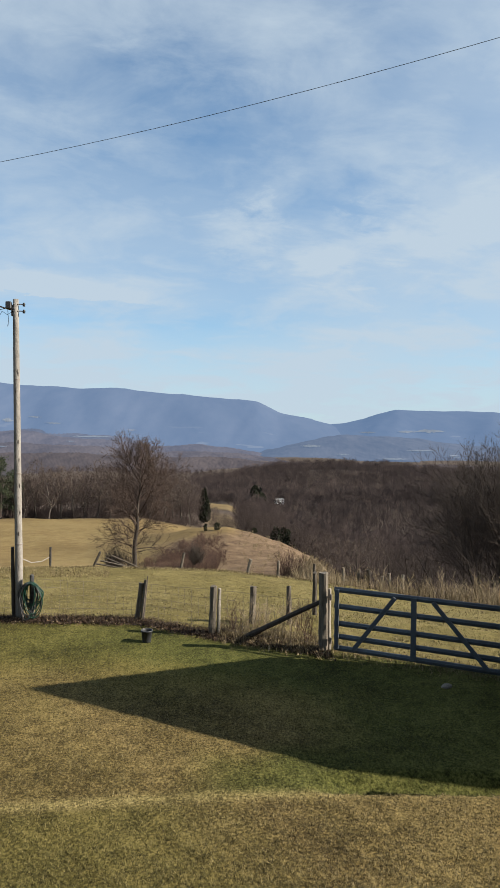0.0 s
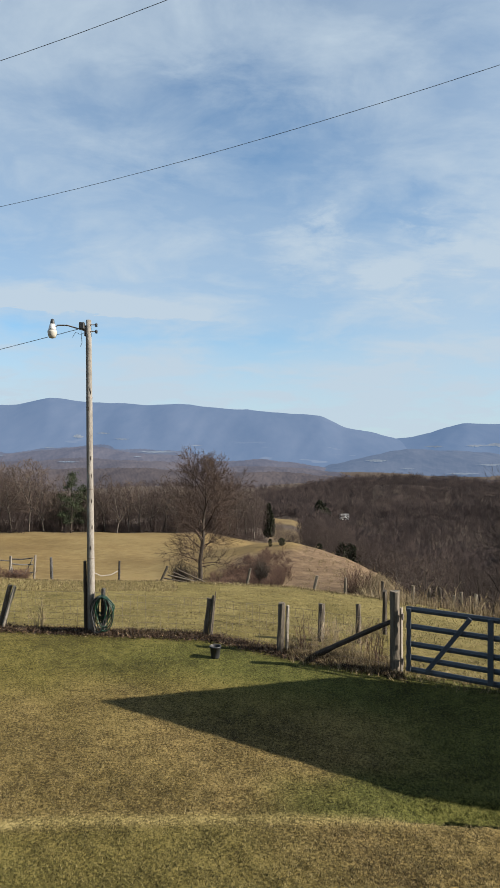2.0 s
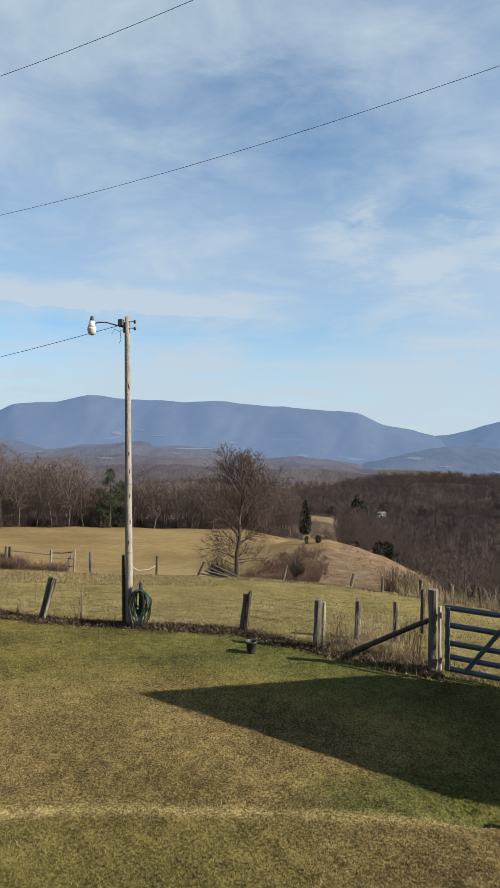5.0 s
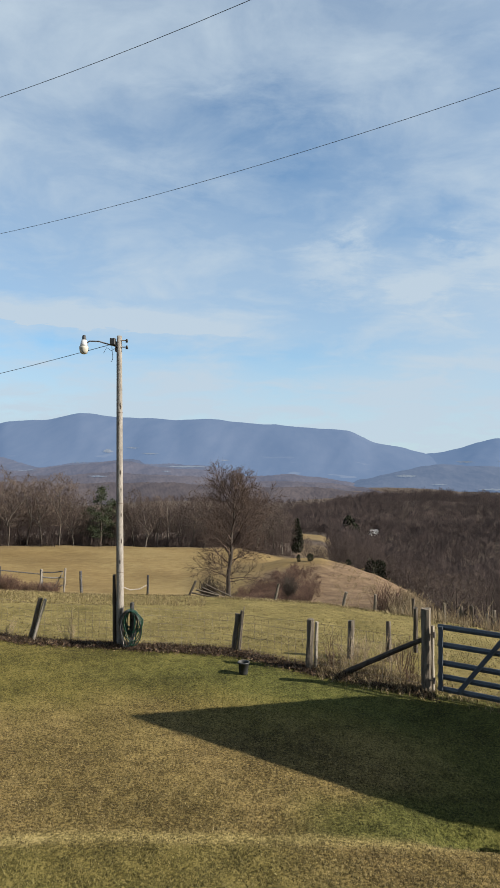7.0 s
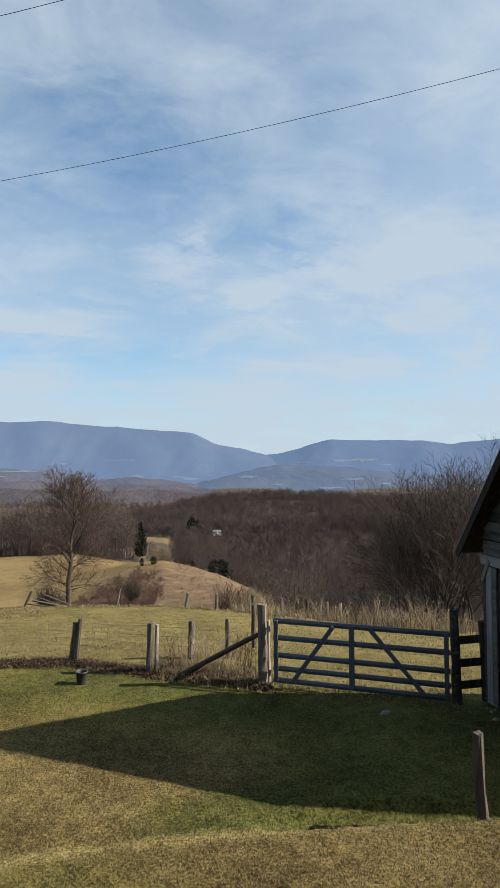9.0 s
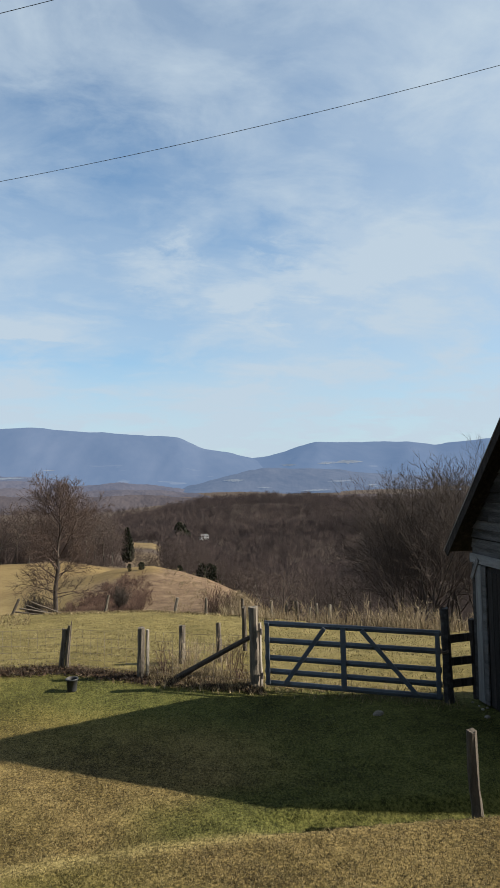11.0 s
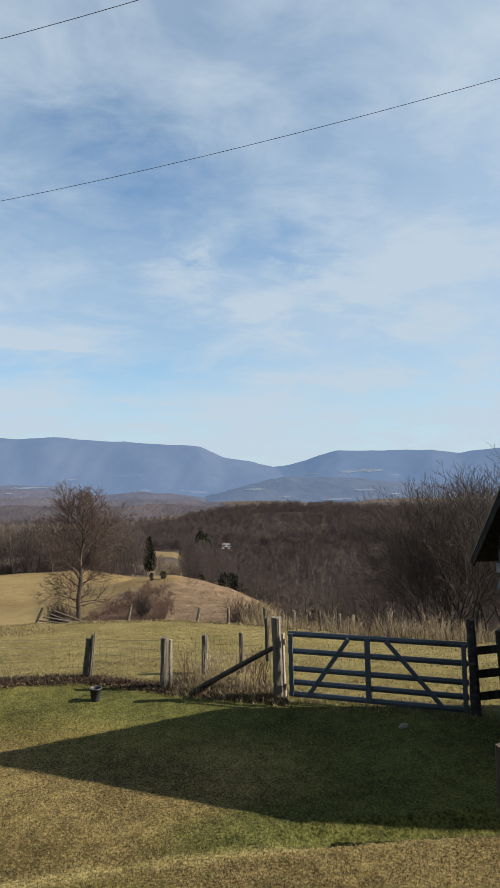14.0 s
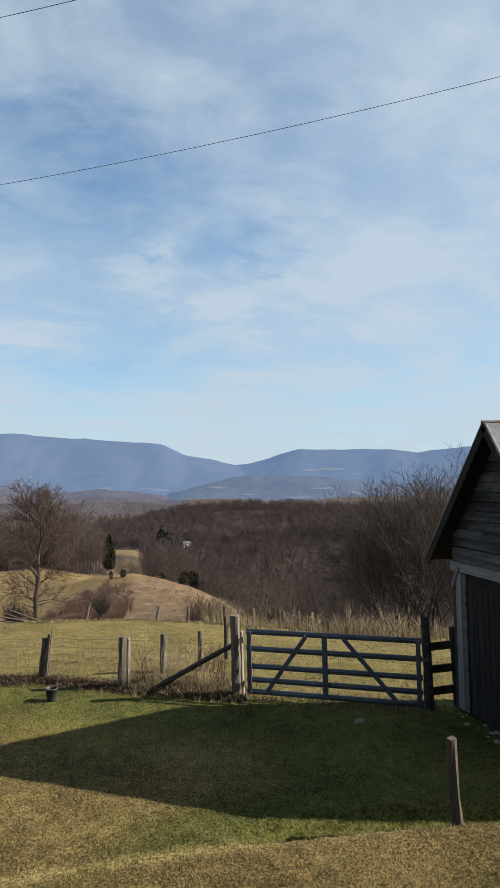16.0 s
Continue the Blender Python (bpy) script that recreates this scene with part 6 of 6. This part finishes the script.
def farmhouse():
    o = polar(FARM_AZ, FARM_REACH, -0.2)
    base = empty("farmhouse", Matrix.Translation(o) @ Matrix.Rotation(0.4, 4, "Z") @ Matrix.Scale(0.62, 4), "small white far-off farmhouse among the trees", "house")
    bm = box(bmesh.new(), (9, 6, 3.6), Matrix.Translation((0, 0, 1.8)))
    part("wall", bm, WHITE, base)
    bm = bmesh.new()
    pts = [(-4.8, -3.4, 3.5), (4.8, -3.4, 3.5), (4.8, 0, 6.2), (-4.8, 0, 6.2), (-4.8, 3.4, 3.5), (4.8, 3.4, 3.5)]
    vs = [bm.verts.new(p) for p in pts]
    for f in ((0, 1, 2, 3), (3, 2, 5, 4), (0, 3, 4), (1, 5, 2), (0, 4, 5, 1)):
        bm.faces.new([vs[k] for k in f])
    bmesh.ops.recalc_face_normals(bm, faces=bm.faces[:])
    part("roof", bm, TIN, base)
    for x in (-2.8, 0, 2.8):
        part("window", box(bmesh.new(), (1.0, 0.08, 1.4), Matrix.Translation((x, -3.02, 1.9))), BLACK, base)


farmhouse()

# ---------------------------------------------------------------- grass, leaves and weeds


def blade_material(name, green, dry, lush_shade=None):
    mt = bpy.data.materials.new(name)
    mt.use_nodes = True
    nt = mt.node_tree
    n, link = nt.nodes.new, nt.links.new
    bsdf = nt.nodes["Principled BSDF"]
    geo, at, mix = n("ShaderNodeNewGeometry"), n("ShaderNodeAttribute"), n("ShaderNodeMix")
    at.attribute_name = "dry"
    mix.data_type = "RGBA"
    link(at.outputs["Fac"], mix.inputs[0])
    for k, stops in ((6, green), (7, dry)):
        ramp = n("ShaderNodeValToRGB")
        el = ramp.color_ramp.elements
        while len(el) < len(stops):
            el.new(0.5)
        for e, (p, c) in zip(el, stops):
            e.position, e.color = p, (*c, 1)
        link(geo.outputs["Random Per Island"], ramp.inputs[0])
        link(ramp.outputs[0], mix.inputs[k])
    colour = mix.outputs[2]
    if lush_shade:
        at, mix, ramp = n("ShaderNodeAttribute"), n("ShaderNodeMix"), n("ShaderNodeValToRGB")
        at.attribute_name = "lush_shade"
        mix.data_type = "RGBA"
        for e, (p, c) in zip(ramp.color_ramp.elements, lush_shade):
            e.position, e.color = p, (*c, 1)
        link(geo.outputs["Random Per Island"], ramp.inputs[0])
        link(at.outputs["Fac"], mix.inputs[0])
        link(colour, mix.inputs[6])
        link(ramp.outputs[0], mix.inputs[7])
        colour = mix.outputs[2]
    link(colour, bsdf.inputs["Base Color"])
    bsdf.inputs["Roughness"].default_value = 0.8
    bsdf.inputs["Specular IOR Level"].default_value = 0.2
    return mt


def blades(name, x, y, length, width, lean, mat, dry, seed, label, category="grass", lift=0.0):
    """Single blades of grass on the ground, each bent its own way."""
    rng = np.random.RandomState(seed)
    n = len(x)
    z = land(x, y) + np.clip(np.hypot(x, y) / 6, 0, 1) * 0.012 * ripple(x, y, 5.1) + lift * rng.rand(n) - 0.004
    a = rng.rand(n) * 2 * np.pi
    tilt = lean * (0.4 + 0.6 * rng.rand(n))
    ln = length * (0.55 + 0.75 * rng.rand(n))
    w = width * (0.7 + 0.6 * rng.rand(n))
    b = a + np.pi / 2 + rng.normal(0, 0.5, n)
    base = np.stack([x, y, z], -1)
    side = np.stack([np.cos(b) * w / 2, np.sin(b) * w / 2, 0 * w], -1)
    tip = base + np.stack([np.cos(a) * np.sin(tilt) * ln, np.sin(a) * np.sin(tilt) * ln, np.cos(tilt) * ln], -1)
    v = np.stack([base - side, base + side, tip], 1).reshape(-1, 3)
    ob = mesh_object(name, v, np.arange(3 * n).reshape(-1, 3), mat, label=label, category=category, kind="stuff")
    at = ob.data.attributes.new("dry", "FLOAT", "POINT")
    at.data.foreach_set("value", np.repeat(dry, 3).astype(np.float32))
    return ob


def fan(n, az0, az1, d0, d1, seed, power=1.0):
    rng = np.random.RandomState(seed)
    az = np.radians(az0 + (az1 - az0) * rng.rand(n))
    d = d0 * (d1 / d0) ** (rng.rand(n) ** power)
    return -d * np.sin(az), d * np.cos(az)


TURF = blade_material("turf_blades", [(0.0, (0.0190, 0.0182, 0.0042)), (0.4, (0.0663, 0.0596, 0.0129)), (0.75, (0.1374, 0.1152, 0.0316)), (1.0, (0.2132, 0.1709, 0.0616))],
                      [(0.0, (0.0190, 0.0135, 0.0056)), (0.4, (0.0780, 0.0580, 0.0250)), (0.75, (0.1480, 0.1130, 0.0520)), (1.0, (0.2450, 0.1960, 0.1040))],
                      [(0.0, (0.0125, 0.0170, 0.0034)), (1.0, (0.1120, 0.1210, 0.0270))])
HAY = blade_material("pasture_blades", [(0.0, (0.0330, 0.0285, 0.0070)), (0.4, (0.0960, 0.0785, 0.0235)), (0.75, (0.1680, 0.1350, 0.0510)), (1.0, (0.2500, 0.2030, 0.0950))],
                     [(0.0, (0.0492, 0.0333, 0.0159)), (0.5, (0.1437, 0.1058, 0.0559)), (1.0, (0.2806, 0.2254, 0.1396))])
DEAD = blade_material("dead_leaves", [(0.0, (0.0095, 0.0064, 0.0048)), (0.5, (0.0290, 0.0180, 0.0115)), (1.0, (0.092, 0.056, 0.032))],
                      [(0.0, (0.054, 0.0378, 0.0234)), (0.5, (0.144, 0.1035, 0.0594)), (1.0, (0.288, 0.225, 0.135))])

x, y = fan(430000, -44, 34, 5.4, 17.5, 101, 1.1)
clump = ripple(x, y, 23.0, 0.3) + ripple(x + 0.3 * y, y, 9.0, 1.7) + 0.9 * np.random.RandomState(8).normal(0, 1, len(x))
x, y = x[clump > -0.55], y[clump > -0.55]
keep = (y < fence_y(x) + 0.1) & ~((x > 6.3) & (y > 7.8) & (y < 11.4)) & (np.random.RandomState(31).rand(len(x)) > 0.75 * turf_masks(x, y)[2])
x, y = x[keep], y[keep]
turf = blades("lawn_grass", x, y, 0.040, 0.0068, 1.1, TURF, np.clip(turf_masks(x, y)[0] + turf_masks(x, y)[2] + 0.2 * np.random.RandomState(1).normal(0, 1, len(x)), 0, 1), 102, "short winter lawn, half green and half straw")
at = turf.data.attributes.new("lush_shade", "FLOAT", "POINT")
at.data.foreach_set("value", np.repeat(turf_masks(x, y)[1], 3).astype(np.float32))
x, y = fan(190000, -40, 38, 12, 36, 103)
keep = (y > fence_y(x) + 0.1) & (ripple(x, y, 6.0, 0.9) + 0.8 * ripple(x, y, 2.2, 0.2) + 0.6 * np.random.RandomState(13).normal(0, 1, len(x)) > -0.35)
x, y = x[keep], y[keep]
blades("pasture_grass", x, y, 0.060, 0.014, 1.25, HAY, np.clip(0.35 + 0.5 * ripple(x, y, 0.45, 0.4) + 0.25 * np.random.RandomState(2).normal(0, 1, len(x)), 0, 1), 104, "grazed yellow-green pasture grass")
x, y = fan(22000, 8, 36, 22.5, 27.5, 105)
blades("tall_grass", x, y, 0.085, 0.016, 0.95, HAY, np.full(len(x), 0.65), 106, "tawny uncut grass along the brow")
x, y = fan(9000, -12, 7, 24.5, 27, 107)
blades("tall_grass", x, y, 0.10, 0.018, 0.95, HAY, np.full(len(x), 0.6), 108, "uncut grass along the brow of the pasture")
x, y = fan(6000, -32, -10, 19, 27.5, 109, 0.30)
keep = ripple(x, y, 0.9, 0.6) + 0.5 * np.random.RandomState(9).normal(0, 1, len(x)) > 0.15
x, y = x[keep], y[keep]
blades("dry_weeds", x, y, 0.22, 0.012, 0.7, HAY, np.full(len(x), 0.95), 110, "pale dry weeds standing behind the gate", "weeds")
x, y = fan(520, -32, -9.5, 23, 28, 111)
blades("dry_weeds", x, y, 0.60, 0.018, 0.25, HAY, np.ones(len(x)), 112, "tall bleached weed stalks behind the gate", "weeds")


def along_fence(n, spread, seed, x0=-11.5, x1=2.6):
    rng = np.random.RandomState(seed)
    x = x0 + (x1 - x0) * rng.rand(n)
    return x, fence_y(x) + rng.normal(0, spread, n)


x, y = along_fence(26000, 0.16, 113)
blades("leaf_litter", x, y - 0.10, 0.055, 0.034, 1.35, DEAD, (np.random.RandomState(5).rand(len(x)) < 0.10).astype(float), 114, "drift of dark dead leaves under the fence", "leaves", lift=0.05)
x, y = along_fence(6500, 0.12, 115)
blades("fence_weeds", x, y, 0.15, 0.012, 0.8, DEAD, 0.25 * np.random.RandomState(6).rand(len(x)), 116, "dead brown weeds along the fence", "weeds")
x, y = along_fence(6500, 0.34, 117, 0.4, 2.55)
blades("fence_weeds", x, y + 0.25, 0.18, 0.010, 0.95, HAY, np.clip(np.random.RandomState(7).normal(0.9, 0.2, len(x)), 0, 1), 118, "tangled brown weeds round the brace log", "weeds")
x, y = along_fence(1800, 0.30, 119, 2.4, 6.0)
blades("fence_weeds", x, y + 0.15, 0.11, 0.012, 0.9, HAY, np.full(len(x), 0.85), 120, "pale uncut grass under the gate", "weeds")
rng = random.Random(3)
for k, (x, y, h) in enumerate([(0.75, 14.1, 0.75), (1.1, 14.2, 0.85), (1.55, 13.9, 0.8), (1.9, 13.7, 0.9), (2.25, 13.5, 0.8), (-5.6, 15.85, 0.7), (-7.3, 16.2, 0.55), (1.35, 14.5, 0.7), (2.15, 14.2, 0.8)]):
    bush("weed", math.degrees(math.atan2(-x, y)), math.hypot(x, y), h, h * 0.55, 130 + k, "dry brown twiggy weed by the fence", PALE_STRAW if k % 4 else BRAMBLE, 12, "weeds by the fence", "weed")
for k, (az, d, h) in enumerate([(-13.2, 26.5, 1.0), (-15.2, 27.2, 1.25), (-17.0, 27.0, 1.05), (-19.0, 26.8, 1.3), (-20.4, 27.4, 1.45), (-22.0, 26.6, 1.2), (-23.4, 26.0, 1.35), (-24.8, 25.6, 1.1)]):
    bush("weed", az, d, h, h * 0.6, 160 + k, "tall bleached weed clump on the brow behind the gate", PALE_STRAW if k % 3 else STRAW, 16, "weeds behind the gate", "weed")
